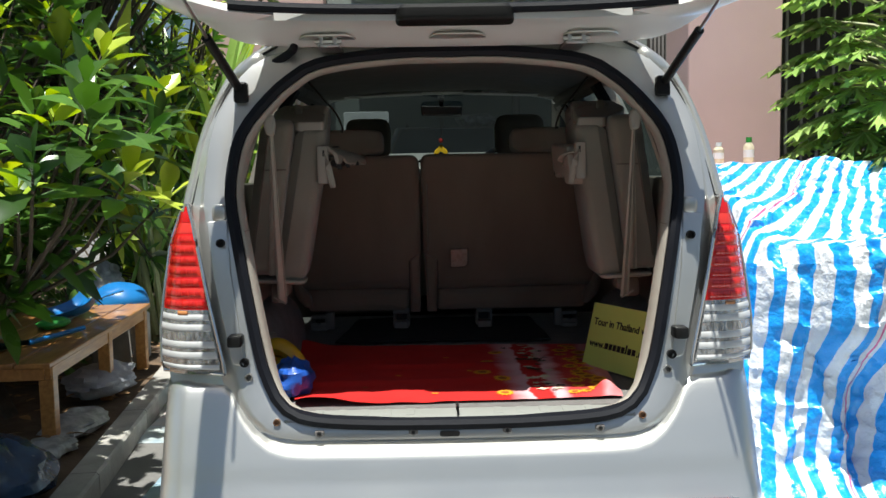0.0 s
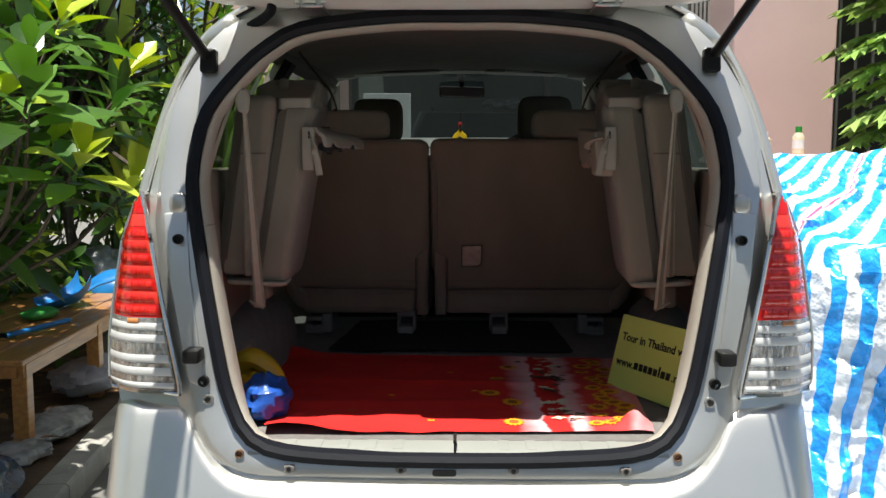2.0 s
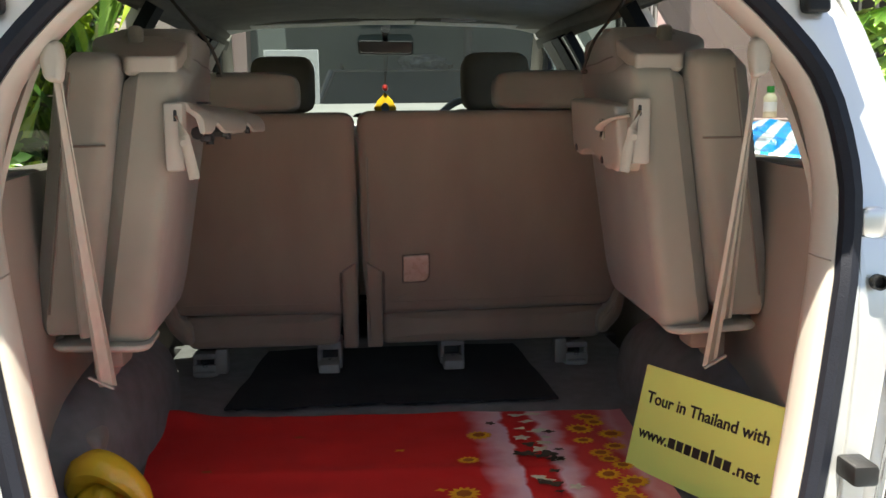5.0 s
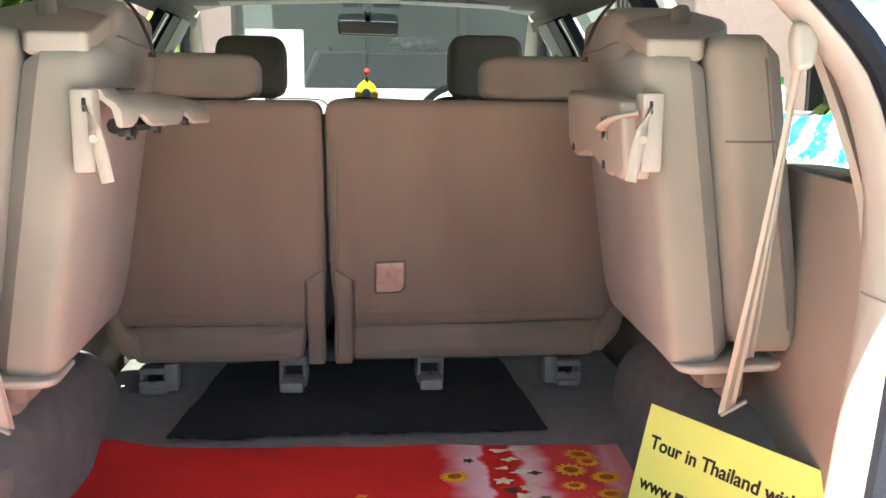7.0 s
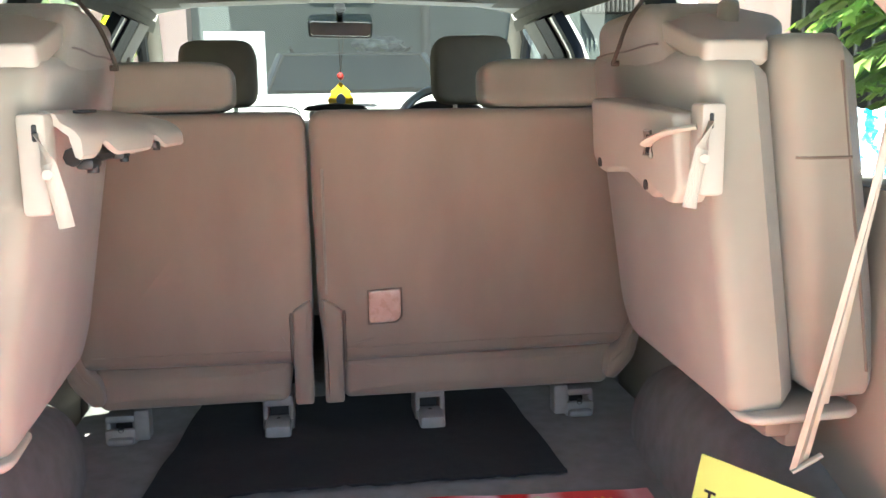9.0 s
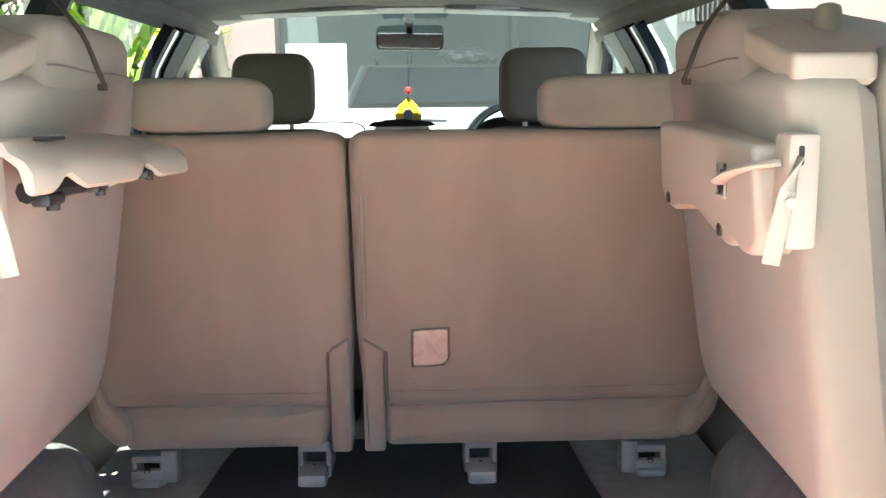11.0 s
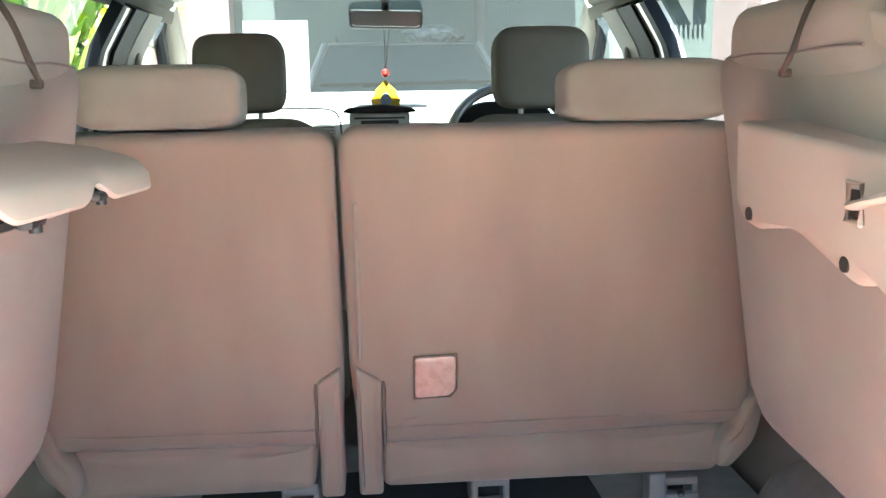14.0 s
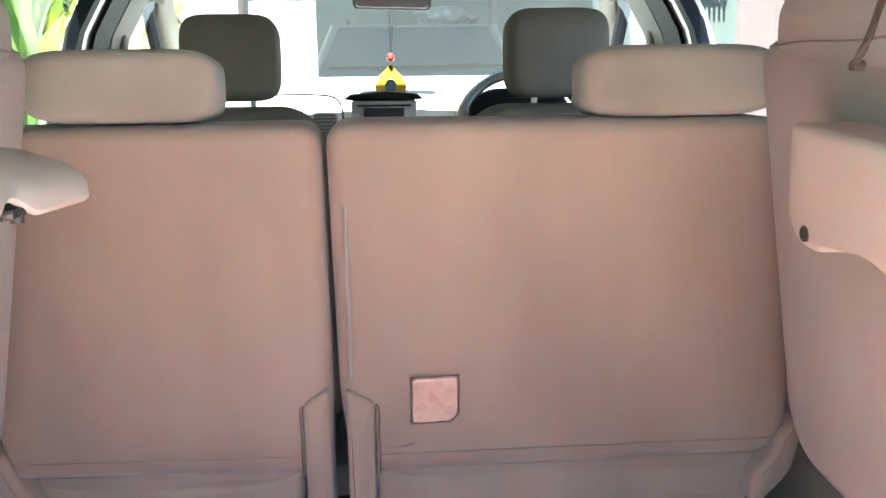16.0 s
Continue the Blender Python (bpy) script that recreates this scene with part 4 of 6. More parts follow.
    box(mount, (sx * .60 - .012, .545, .900), (sx * .60 + .030, .60, .965), .012, 2)
    part("seat_mount", mount, M["mount_brown"], t, "brown steel seat mount")
    return t


rear_seat(1), rear_seat(-1)


def seat_belt(sx):
    t = thing("seat_belt", (sx * .55, .35, .655), "beige seat belt hanging from its shoulder anchor", "seat belt", "rear seat belts")
    part("shoulder_anchor", pillow(B(), rounded([Vector(p) for p in ((-.012, -.034), (.014, -.030), (.022, .004), (.014, .030), (-.010, .030), (-.016, .002))], .010), .026, .010, lambda u, v, w: (sx * (.545 + u), .255 + w + v * .2, 1.478 + v)), M["beige_plastic"], t)
    for k, wd in ((0, .018), (1, .014)):
        b = B()
        p0, p1 = Vector((sx * .543, .262 + .01 * k, 1.452)), Vector((sx * (.557 + .03 * k), .452, .915 + .09 * k))
        side = Vector((1, .25, 0)).normalized()
        sheet(b, lambda u, v: p0.lerp(p1, v) + side * ((u - .5) * wd * (.55 + 1.15 * v)) + Vector((0, -.006 * math.sin(v * 3) - .004 * math.sin(6.28 * u), 0)), 4, 14)
        part("webbing", thick(b, .0016), M["belt"], t)
    part("tongue_ring", tube(B(), [(sx * .545, .445, .912), (sx * .585, .440, .936)], .006, 8, True, .5), M["beige_plastic"], t, "beige plastic belt loop")
    part("floor_anchor", box(B(), (sx * .63 - .03, .52, .655), (sx * .63 + .03, .60, .80), .02, 3), M["beige_dark"], t)


seat_belt(1), seat_belt(-1)


# ---- front cabin ----
def front_seat(sx, hx0, hx1, z1):
    t = thing("driver_row_seat", (sx * .38, 2.1, .42), "dark taupe front seat with its headrest", "car seat", "front seats")
    part("backrest", pillow(B(), rounded([Vector(p) for p in ((sx * .38 - .24, .7), (sx * .38 + .24, .7), (sx * .38 + .22, 1.33), (sx * .38 + .15, 1.392), (sx * .38 - .15, 1.392), (sx * .38 - .22, 1.33))], .06, 6), .14, .04, lambda u, v, w: (u, 2.08 + w - .08 * (v - 1.0), v), .01), M["fabric_front"], t)
    part("cushion", box(B(), (sx * .38 - .25, 2.12, .60), (sx * .38 + .25, 2.62, .78), .05, 3), M["fabric_front"], t)
    part("seat_base", box(B(), (sx * .38 - .20, 2.15, .42), (sx * .38 + .20, 2.55, .62), .02, 1), M["black_plastic"], t)
    headrest(t, hx0, hx1, 1.405, z1, 2.09, M["fabric_front"])


front_seat(-1, -.492, -.267, 1.602), front_seat(1, .266, .512, 1.612)
dash = thing("dashboard", (0, 2.95, .6), "pale beige dashboard under the windscreen", "dashboard")
DP = [(2.68, .62), (2.68, 1.22), (2.69, 1.30), (2.72, 1.335), (2.80, 1.375), (2.95, 1.415), (3.15, 1.448), (3.32, 1.44), (3.40, 1.38), (3.55, 1.22), (3.55, .62)]
part("dash_body", loft(B(), [[(x, y + .05 * abs(x / .74) ** 2 - .03 * math.exp(-((x + .02) / .18) ** 2), z + (.02 * math.exp(-((x - .38) / .16) ** 2) if 1.3 < z < 1.42 and y < 2.9 else 0)) for y, z in DP] for x in [-.74 + 1.48 * i / 28 for i in range(29)]], True, True, True), M["dash"], dash)
part("car_radio", box(B(), (-.122, 2.655, 1.27), (.072, 2.70, 1.383), .006, 2), M["silver_plastic"], dash, "silver double height car radio")
part("radio_screen", box(B(), (-.085, 2.648, 1.335), (.035, 2.66, 1.362), .003, 1), M["clip_dark"], dash)
part("radio_slot", box(B(), (-.105, 2.648, 1.366), (.055, 2.66, 1.372), .001, 1), M["clip_dark"], dash)
for x in (-.108, .058):
    part("radio_knob", tube(B(), [(x, 2.66, 1.335), (x, 2.64, 1.335)], .012, 14), M["steel"], dash)
part("clock_hood", pillow(B(), rounded([Vector(p) for p in ((-.145, 1.388), (-.12, 1.384), (.07, 1.384), (.095, 1.388), (.075, 1.402), (-.02, 1.412), (-.125, 1.402))], .008), .05, .006, lambda u, v, w: (u, 2.65 + w, v)), M["black_plastic"], dash, "black clock hood")
part("air_vent", box(B(), (-.24, 2.665, 1.28), (-.165, 2.70, 1.35), .012, 2), M["dash"], dash)
for i in range(6):
    part("vent_slat", box(B(), (-.235, 2.658, 1.288 + i * .0105), (-.17, 2.668, 1.292 + i * .0105)), M["grey_steel"], dash)
part("instrument_panel", pillow(B(), rounded([Vector(p) for p in ((.22, 1.27), (.54, 1.27), (.53, 1.385), (.46, 1.415), (.30, 1.415), (.23, 1.385))], .03), .05, .01, lambda u, v, w: (u, 2.66 + w, v)), M["black_plastic"], dash, "black instrument panel")
part("dash_seam", tube(B(), smooth_line([(-.40, 2.72, 1.40), (-.24, 2.69, 1.402), (-.16, 2.665, 1.385), (-.145, 2.66, 1.30)], 6), .003, 6), M["clip_dark"], dash)
sw = thing("steering_wheel", (.37, 2.52, 1.285), "black and silver steering wheel", "steering wheel")
tilt = Matrix.Translation((.37, 2.50, 1.285)) @ Matrix.Rotation(radians(-24), 4, "X")
part("wheel_rim", tube(B(), [tilt @ Vector((math.sin(a) * .19, 0, math.cos(a) * .19)) for a in [i * math.tau / 40 for i in range(41)]], .0145, 10, False), M["wheel_rubber"], sw)
part("rim_insert", tube(B(), [tilt @ Vector((math.sin(a) * .19, -.008, math.cos(a) * .19)) for a in [-1.3 + i * 1.6 / 20 for i in range(21)]], .0125, 8), M["silver_plastic"], sw, "silver rim insert")
part("hub", pillow(B(), rounded([Vector(p) for p in ((-.08, -.08), (.08, -.08), (.09, .05), (-.09, .05))], .04), .05, .015, lambda u, v, w: tilt @ Vector((u, w, v))), M["wheel_rubber"], sw)
for a in (-1.57, 1.57, 3.14):
    part("spoke", tube(B(), [tilt @ Vector((math.sin(a) * .06, .02, math.cos(a) * .06)), tilt @ Vector((math.sin(a) * .185, .005, math.cos(a) * .185))], .014, 8), M["wheel_rubber"], sw)
part("column", tube(B(), [tilt @ Vector((0, .02, 0)), (.37, 2.70, 1.24)], .04, 12), M["black_plastic"], sw)
rm = thing("rear_view_mirror", (0, 2.81, 1.70), "black framed rear view mirror on its stalk", "mirror")
part("mirror_shell", pillow(B(), rounded([Vector(p) for p in ((-.113, 1.638), (.125, 1.632), (.130, 1.695), (-.116, 1.700))], .016, 5), .035, .012, lambda u, v, w: (u, 2.80 + w, v + .017)), M["black_plastic"], rm)
part("mirror_pane", pillow(B(), rounded([Vector(p) for p in ((-.106, 1.644), (.118, 1.638), (.123, 1.689), (-.109, 1.694))], .012, 5), .004, .001, lambda u, v, w: (u, 2.7965 + w, v + .017)), M["mirror"], rm, "mirror pane")
part("mirror_stalk", tube(B(), [(.005, 2.825, 1.70), (.005, 2.80, 1.735), (.005, 2.74, 1.758)], [.014, .012, .022], 10), M["black_plastic"], rm)
pd = thing("hanging_amulet", (.0, 2.72, 1.40), "yellow leaf shaped amulet hanging on a red beaded cord", "ornament")
for sx in (-1, 1):
    part("cord", tube(B(), [(.006 + sx * .009, 2.72, 1.655), (-.002, 2.72, 1.515)], .0012, 6), M["strap_dark"], pd)
part("bead", tube(B(), [(-.002, 2.72, 1.522), (-.002, 2.72, 1.516), (-.002, 2.72, 1.508), (-.002, 2.72, 1.50), (-.002, 2.72, 1.495)], [.004, .011, .0125, .010, .004], 12), M["red_bead"], pd, "red bead")
pet = [(0, .050), (.012, .034), (.026, .022), (.030, .008), (.038, .0), (.034, -.014), (.036, -.024), (.022, -.034), (.0, -.038), (-.022, -.034), (-.036, -.024), (-.034, -.014), (-.038, 0), (-.030, .008), (-.026, .022), (-.012, .034)]
part("amulet", pillow(B(), rounded([Vector(p) for p in pet], .006, 3), .006, .002, lambda u, v, w: (u * 1.3 - .003, 2.717 + w, v * 1.3 + 1.426)), M["gold"], pd, "yellow petal shaped plaque")
part("amulet_medallion", pillow(B(), [Vector((math.cos(a) * .017, math.sin(a) * .023)) for a in [i * math.tau / 20 for i in range(20)]], .003, .001, lambda u, v, w: (u - .003, 2.714 + w, v + 1.423)), M["blue_enamel"], pd, "blue oval medallion")
part("tassel", tube(B(), [(-.003, 2.72, 1.392), (-.003, 2.72, 1.365)], .003, 6), M["red_bead"], pd)
for sx in (-1, 1):
    sb = thing("front_seat_belt", (sx * .70, 2.35, 1.5), "beige front seat belt anchor on the door pillar", "seat belt", "front seat belts")
    part("anchor", pillow(B(), rounded([Vector(p) for p in ((-.022, -.045), (.022, -.045), (.018, .04), (-.018, .04))], .016), .05, .012, lambda u, v, w: (sx * (.685 + w * .6 - .01), 2.35 + u, 1.535 + v)), M["beige_dark"], sb)
    part("webbing", tube(B(), [(sx * .678, 2.36, 1.49), (sx * .67, 2.38, 1.25)], .018, 6, True, .1), M["belt"], sb)

# ---- load in the boot ----
fm = thing("black_floor_mat", (0, 1.25, .656), "black pile mat lying on the cargo floor", "floor mat")


def mat_pt(u, v):
    x = -.455 + .85 * u + .05 * v * (1 - u) - .03 * v * u + .008 * noise.noise((u * 22, v * 3, 0))
    y = 1.035 + .55 * v + (.010 * noise.noise((u * 9, 0, v * 30)) + .012 * noise.noise((u * 40, 1, 0))) * (1 - v)
    return (x, y, .661 + .006 * noise.noise((x * 9, y * 9, 2)) + .003)


part("mat_sheet", thick(sheet(B(), mat_pt, 60, 24), -.006), M["mat_black"], fm)


cl = thing("red_floral_cloth", (0, .5, .656), "bright red printed cloth with sunflower border spread on the floor", "cloth")


def cloth_pt(u, v, up=0.0):
    x0, x1 = -.475 - .135 * v, .485 + .045 * v
    x = x0 + (x1 - x0) * u
    y = .112 + .03 * u + (.883 - .085 * u) * v + .010 * noise.noise((u * 7, v * 5, 0)) * (1 if v > .05 else .4)
    z = .661 + .006 * max(0, noise.noise((u * 4, v * 7, 3))) + .003 * noise.noise((u * 14, v * 12, 5))
    z += .010 * math.exp(-((v - .27 - .10 * u) / .035) ** 2) * (1 - u) + .009 * math.exp(-((v - .60 + .06 * u) / .03) ** 2) * (1 - u) * u * 3
    z += .022 * math.exp(-((v - .0) / .05) ** 2) * math.exp(-((u - .05) / .12) ** 2)
    z += .040 * math.exp(-((v - .055) / .03) ** 2) * math.exp(-((u - .955) / .035) ** 2)
    z += .030 * math.exp(-((v - .97) / .05) ** 2) * math.exp(-((u - .03) / .06) ** 2)
    return (x, y, z + .002 + up)


def cloth_mat():
    m = mat("red_cotton_print", (0.66, 0.012, 0.010), (0.57, 0.009, 0.008), rough=0.75, scale=7, bump=0.4, bscale=500)
    nt = m.node_tree
    b = nt.nodes["Principled BSDF"]
    src = b.inputs["Base Color"].links[0].from_socket
    uv = nt.nodes.new("ShaderNodeUVMap")
    sep = nt.nodes.new("ShaderNodeSeparateXYZ")
    nt.links.new(uv.outputs[0], sep.inputs[0])
    nz = nt.nodes.new("ShaderNodeTexNoise")
    nz.inputs["Scale"].default_value = 14
    nt.links.new(uv.outputs[0], nz.inputs["Vector"])
    add = nt.nodes.new("ShaderNodeMath")
    add.operation = "MULTIPLY_ADD"
    add.inputs[1].default_value = 0.05
    nt.links.new(nz.outputs[0], add.inputs[0])
    nt.links.new(sep.outputs[0], add.inputs[2])
    ramp = nt.nodes.new("ShaderNodeValToRGB")
    e = ramp.color_ramp.elements
    e[0].position, e[0].color = 0.0, (0, 0, 0, 1)
    e[1].position, e[1].color = 1.0, (.35, .35, .35, 1)
    for p, c in ((.675, 0), (.735, .70), (.75, .75), (.757, 0), (.815, 0), (.828, .8), (.855, .6), (.88, .04), (.955, .06), (.985, .5)):
        k = e.new(p)
        k.color = (c, c, c, 1)
    nt.links.new(add.outputs[0], ramp.inputs[0])
    mx = nt.nodes.new("ShaderNodeMixRGB")
    nt.links.new(ramp.outputs[0], mx.inputs[0])
    nt.links.new(src, mx.inputs[1])
    mx.inputs[2].default_value = (.85, .62, .66, 1)
    nt.links.new(mx.outputs[0], b.inputs["Base Color"])
    return m


def uv_sheet(fn, nu, nv, uvfn=lambda u, v: (u, v)):
    bm = B()
    sheet(bm, fn, nu, nv)
    lay = bm.loops.layers.uv.new("UVMap")
    bm.verts.index_update()
    for f in bm.faces:
        for lp in f.loops:
            j, i = divmod(lp.vert.index, nu + 1)
            lp[lay].uv = uvfn(i / nu, j / nv)
    return bm


part("cloth_sheet", uv_sheet(cloth_pt, 90, 70), cloth_mat(), cl)
M["print_yellow"] = mat("yellow_print", (0.85, 0.42, 0.01), (0.75, 0.30, 0.01), rough=.75, scale=40)
M["print_orange"] = mat("orange_print", (0.42, 0.10, 0.01), rough=.75, scale=40)
M["print_cream"] = mat("cream_print", (0.75, 0.68, 0.50), (0.6, 0.5, 0.35), rough=.75, scale=40)
M["print_dark"] = mat("dark_print", (0.09, 0.05, 0.03), rough=.75, scale=40)


def motif(name, u, v, r, petals, depth, material, up, a0=0.0, squash=1.0):
    bm = B()
    c = bm.verts.new(cloth_pt(u, v, up))
    n = petals * 4
    rim = []
    for k in range(n):
        a = a0 + k * math.tau / n
        rr = r * (1 - depth * (0.5 - 0.5 * math.cos(k * math.tau / 4)))
        rim.append(bm.verts.new(cloth_pt(u + math.cos(a) * rr, v + math.sin(a) * rr / .85 * squash, up)))
    for k in range(n):
        bm.faces.new((c, rim[k], rim[(k + 1) % n]))
    return part(name, bm, material, cl)


rng = random.Random(5)
spots = [(.645, .09), (.60, .42), (.63, .62), (.655, .30), (.67, .80)]
spots += [(.905 + .028 * math.sin(i * 2.6) + .012 * (i % 2), .075 + .047 * i) for i in range(19)] + [(.945, .10), (.965, .15), (.86, .07), (.955, .27)]
for u, v in spots:
    r = rng.uniform(.024, .034)
    motif("printed_flower", u, v, r, 13, .34, M["print_yellow"], .0022 + rng.random() * .0006, rng.random() * 6)
    motif("printed_flower_centre", u, v, r * .46, 7, .1, M["print_orange"], .0034)
for i in range(44):
    v = rng.uniform(.04, .96)
    u = .785 + rng.gauss(0, .026)
    motif("printed_leaf", u, v, rng.uniform(.012, .024), rng.choice((3, 4, 5)), .5, M["print_cream"] if i % 5 < 3 else M["print_dark"], .0036 + i * .00003, rng.random() * 6, rng.uniform(.5, 1))
for u, v in ((.43, .10), (.22, .22), (.33, .38), (.12, .60), (.50, .70), (.30, .82), (.56, .45)):
    motif("printed_leaf", u, v, .014, 4, .6, M["print_yellow"] if u > .3 else M["print_orange"], .0022, u * 20, .6)

# leaning card with lettering
sg = thing("yellow_sign", (.5, .45, .66), "yellow green card with black lettering leaning on the side trim", "sign")
SG_O, SG_U = Vector((.444, .600, .662)), Vector((.46, -.888, 0)).normalized()
SG_V = (Vector((.492, .614, .872)) - SG_O).normalized()
SG_N = SG_U.cross(SG_V).normalized()
SG_W, SG_H = .375, .216


def sg_pt(u, v, w=0.0):
    return SG_O + SG_U * u + SG_V * v + SG_N * w


cb = B()
loft(cb, [[sg_pt(a, b, -.002) for a, b in ((0, 0), (SG_W, 0), (SG_W, SG_H), (0, SG_H))], [sg_pt(a, b, .002) for a, b in ((0, 0), (SG_W, 0), (SG_W, SG_H), (0, SG_H))]], True, True, True)
part("card", cb, M["sign"], sg)


def lettering(body, u, v, width):
    cu = bpy.data.curves.new("lettering", "FONT")
    cu.body, cu.size, cu.extrude, cu.offset = body, 1.0, .004, .019
    tmp = new("lettering_curve", cu)
    me = bpy.data.meshes.new_from_object(tmp)
    bpy.data.objects.remove(tmp)
    me.materials.append(M["ink"])
    k = width / max(v_.co.x for v_ in me.vertices)
    me.transform(Matrix.Diagonal((k, .0335, .1, 1)))
    m = Matrix((SG_U.to_4d(), SG_V.to_4d(), SG_N.to_4d(), (0, 0, 0, 1))).transposed()
    for i in range(3):
        m[3][i] = 0
    me.transform(Matrix.Translation(sg_pt(u, v, .0028)) @ m)
    ob = new("lettering", me)
    ob.parent = sg
    ob.matrix_parent_inverse = Matrix.Translation(sg.location).inverted()
    return ob


lettering("Tour in Thailand with", .020, .142, .300)
lettering("www.", .018, .068, .078)
x = .099
for wd in (.017, .016, .016, .017, .016, .007, .017, .016):
    part("word_bar", loft(B(), [[sg_pt(a, b, w) for a, b in ((x, .068), (x + wd, .068), (x + wd, .068 + (.029 if wd < .01 or wd == .022 else .020)), (x, .068 + (.029 if wd < .01 or wd == .022 else .020)))] for w in (.002, .0030)], True, True, True), M["ink"], sg)
    x += wd + .0045
lettering(".net", x + .002, .068, .060)


def crumpled(bm, c, size, seed, rough_=.18, flat_=True, nu=28, nv=18):
    """A sagging bag: a rounded lump with creases."""
    def f(u, v):
        a, b = u * math.tau, (v - .5) * math.pi
        d = Vector((math.cos(a) * math.cos(b), math.sin(a) * math.cos(b), math.sin(b)))
        k = 1 + rough_ * (noise.noise(d * 2.2 + Vector((seed, 0, 0))) + .6 * abs(noise.noise(d * 5 + Vector((0, seed, 0)))) - .3 * abs(noise.noise(d * 11 + Vector((0, 0, seed)))))
        p = Vector((d.x * size[0], d.y * size[1], d.z * size[2])) * k
        if flat_:
            p.z = max(p.z, -size[2] * .72)
        return Vector(c) + p
    sheet(bm, f, nu, nv)
    bmesh.ops.remove_doubles(bm, verts=bm.verts, dist=1e-5)
    return bm


bg = thing("blue_plastic_bag", (-.49, .24, .66), "crumpled blue plastic bag in the corner of the boot", "bag")
part("bag_body", crumpled(B(), (-.505, .262, .706), (.062, .085, .060), 3, .3), M["blue_bag"], bg)
yp = thing("yellow_packet", (-.52, .34, .66), "shiny yellow folded packet behind the blue bag", "packet")
part("packet_body", tube(B(), smooth_line([(-.625, .44, .72), (-.60, .43, .765), (-.565, .42, .775), (-.515, .41, .745), (-.48, .40, .70)], 6), [.018, .022, .026, .03, .033, .036, .038, .038, .038, .038, .038, .037, .036, .035, .034, .033, .032, .030, .028, .026, .024, .02, .016, .012, .008], 10, True, .8), M["yellow_pack"], yp)
part("packet_base", crumpled(B(), (-.575, .43, .695), (.05, .07, .05), 9, .2), M["yellow_pack"], yp)


# ---- yard, house and garden ----
def setting(name, lo, hi, material, label, category, bevel=0.0):
    return tagged(mesh_ob(name, box(B(), lo, hi, bevel, 1), material), label, category, kind="structure")


tagged(mesh_ob("ground", sheet(B(), lambda u, v: (-60 + 120 * u, -60 + 120 * v, -.03), 8, 8), M["yard"]), "grey yard ground around the parked car", "ground", kind="structure")
setting("wall_front", (-1.22, 8.0, -.03), (7, 8.2, 3.6), M["pale_wall"], "pale green rendered house wall", "wall")
setting("wall_pink", (-2.6, 7.7, -.03), (-1.225, 8.2, 3.6), M["pink_wall"], "pink rendered house wall", "wall")
setting("pillar_pink", (1.80, 4.0, -.03), (2.48, 4.6, 4.6), M["pink_wall"], "pink rendered porch pillar", "pillar", .01)
# the porch's shade is painted on as this wall's colour
setting("porch_wall", (2.48, 5.6, -.03), (8.0, 5.8, 3.4), M["shade_dark"], "porch wall behind the papaya, its shade put into a near-black colour", "wall")
setting("porch_roof", (1.3, 4.5, 3.0), (8.0, 6.4, 3.2), M["pale_wall"], "pale porch roof slab", "roof")
# unseen roof, added to shade the house wall and the other car
setting("shade_roof", (-.95, 5.6, 3.6), (1.75, 8.6, 3.75), M["roof_sheet"], "unseen grey roof slab added to shade the house front", "roof")
setting("ledge_wall", (1.55, 3.3, -.03), (2.35, 3.55, 1.355), M["pink_wall"], "low pink ledge wall", "wall", .008)
# added panel: its white stands for a sunlit patch of the house wall
setting("sun_patch_white", (-.82, 5.50, -.03), (-.425, 5.54, 1.87), M["sun_patch_white"], "white panel added in place of a sunlit patch of wall", "board", .004)
# unseen wall, added to close the yard and dim skylight entering the boot
setting("light_block_wall", (-9, -5.2, -.03), (9, -5.0, 1.9), M["pale_wall"], "unseen pale wall added behind the camera to hold back skylight", "wall")
pipe = tagged(mesh_ob("drain_pipe", tube(B(), [(.95, 7.95, -.03), (.95, 7.95, 3.6)], .045, 12), M["grille"]), "grey drain pipe on the house wall", "pipe")
gr = thing("window_grille", (2.75, 7.97, 2.6), "grey slatted window grille in the house wall", "window")
part("grille_frame", box(B(), (2.48, 7.95, 2.2), (3.05, 7.997, 3.05), .01, 1), M["shade_dark"], gr)
for i in range(12):
    part("grille_bar", box(B(), (2.51 + i * .045, 7.92, 2.22), (2.53 + i * .045, 7.95, 3.03), .003, 1), M["grille"], gr)
pg = thing("porch_grille", (3.2, 5.5, 1.0), "dark vertical bars of a porch grille standing on the porch floor", "grille")
for i in range(16):
    part("grille_bar", box(B(), (2.55 + i * .14, 5.5, -.03), (2.57 + i * .14, 5.52, 3.0)), M["grille"], pg)

for i, (x, cap_m, body_m, h) in enumerate(((1.835, "sun_patch_white", "print_cream", .135), (2.035, "green_plastic", "print_cream", .165))):
    bt = thing("bottle", (x, 3.42, 1.355), ("small white capped bottle" if i == 0 else "clear bottle with green cap") + " on the ledge", "bottle", "bottles on the ledge")
    part("bottle_body", tube(B(), [(x, 3.42, 1.356), (x, 3.42, 1.36), (x, 3.42, 1.356 + h * .65), (x, 3.42, 1.356 + h * .78), (x, 3.42, 1.356 + h * .82)], [.03, .034, .034, .018, .016], 16), M[body_m], bt)
    part("cap", tube(B(), [(x, 3.42, 1.356 + h * .80), (x, 3.42, 1.356 + h)], .019, 14), M[cap_m], bt)
    part("paper_label", tube(B(), [(x, 3.42, 1.356 + h * .2), (x, 3.42, 1.356 + h * .5)], .0346, 16, False), M["sun_patch_white"], bt)

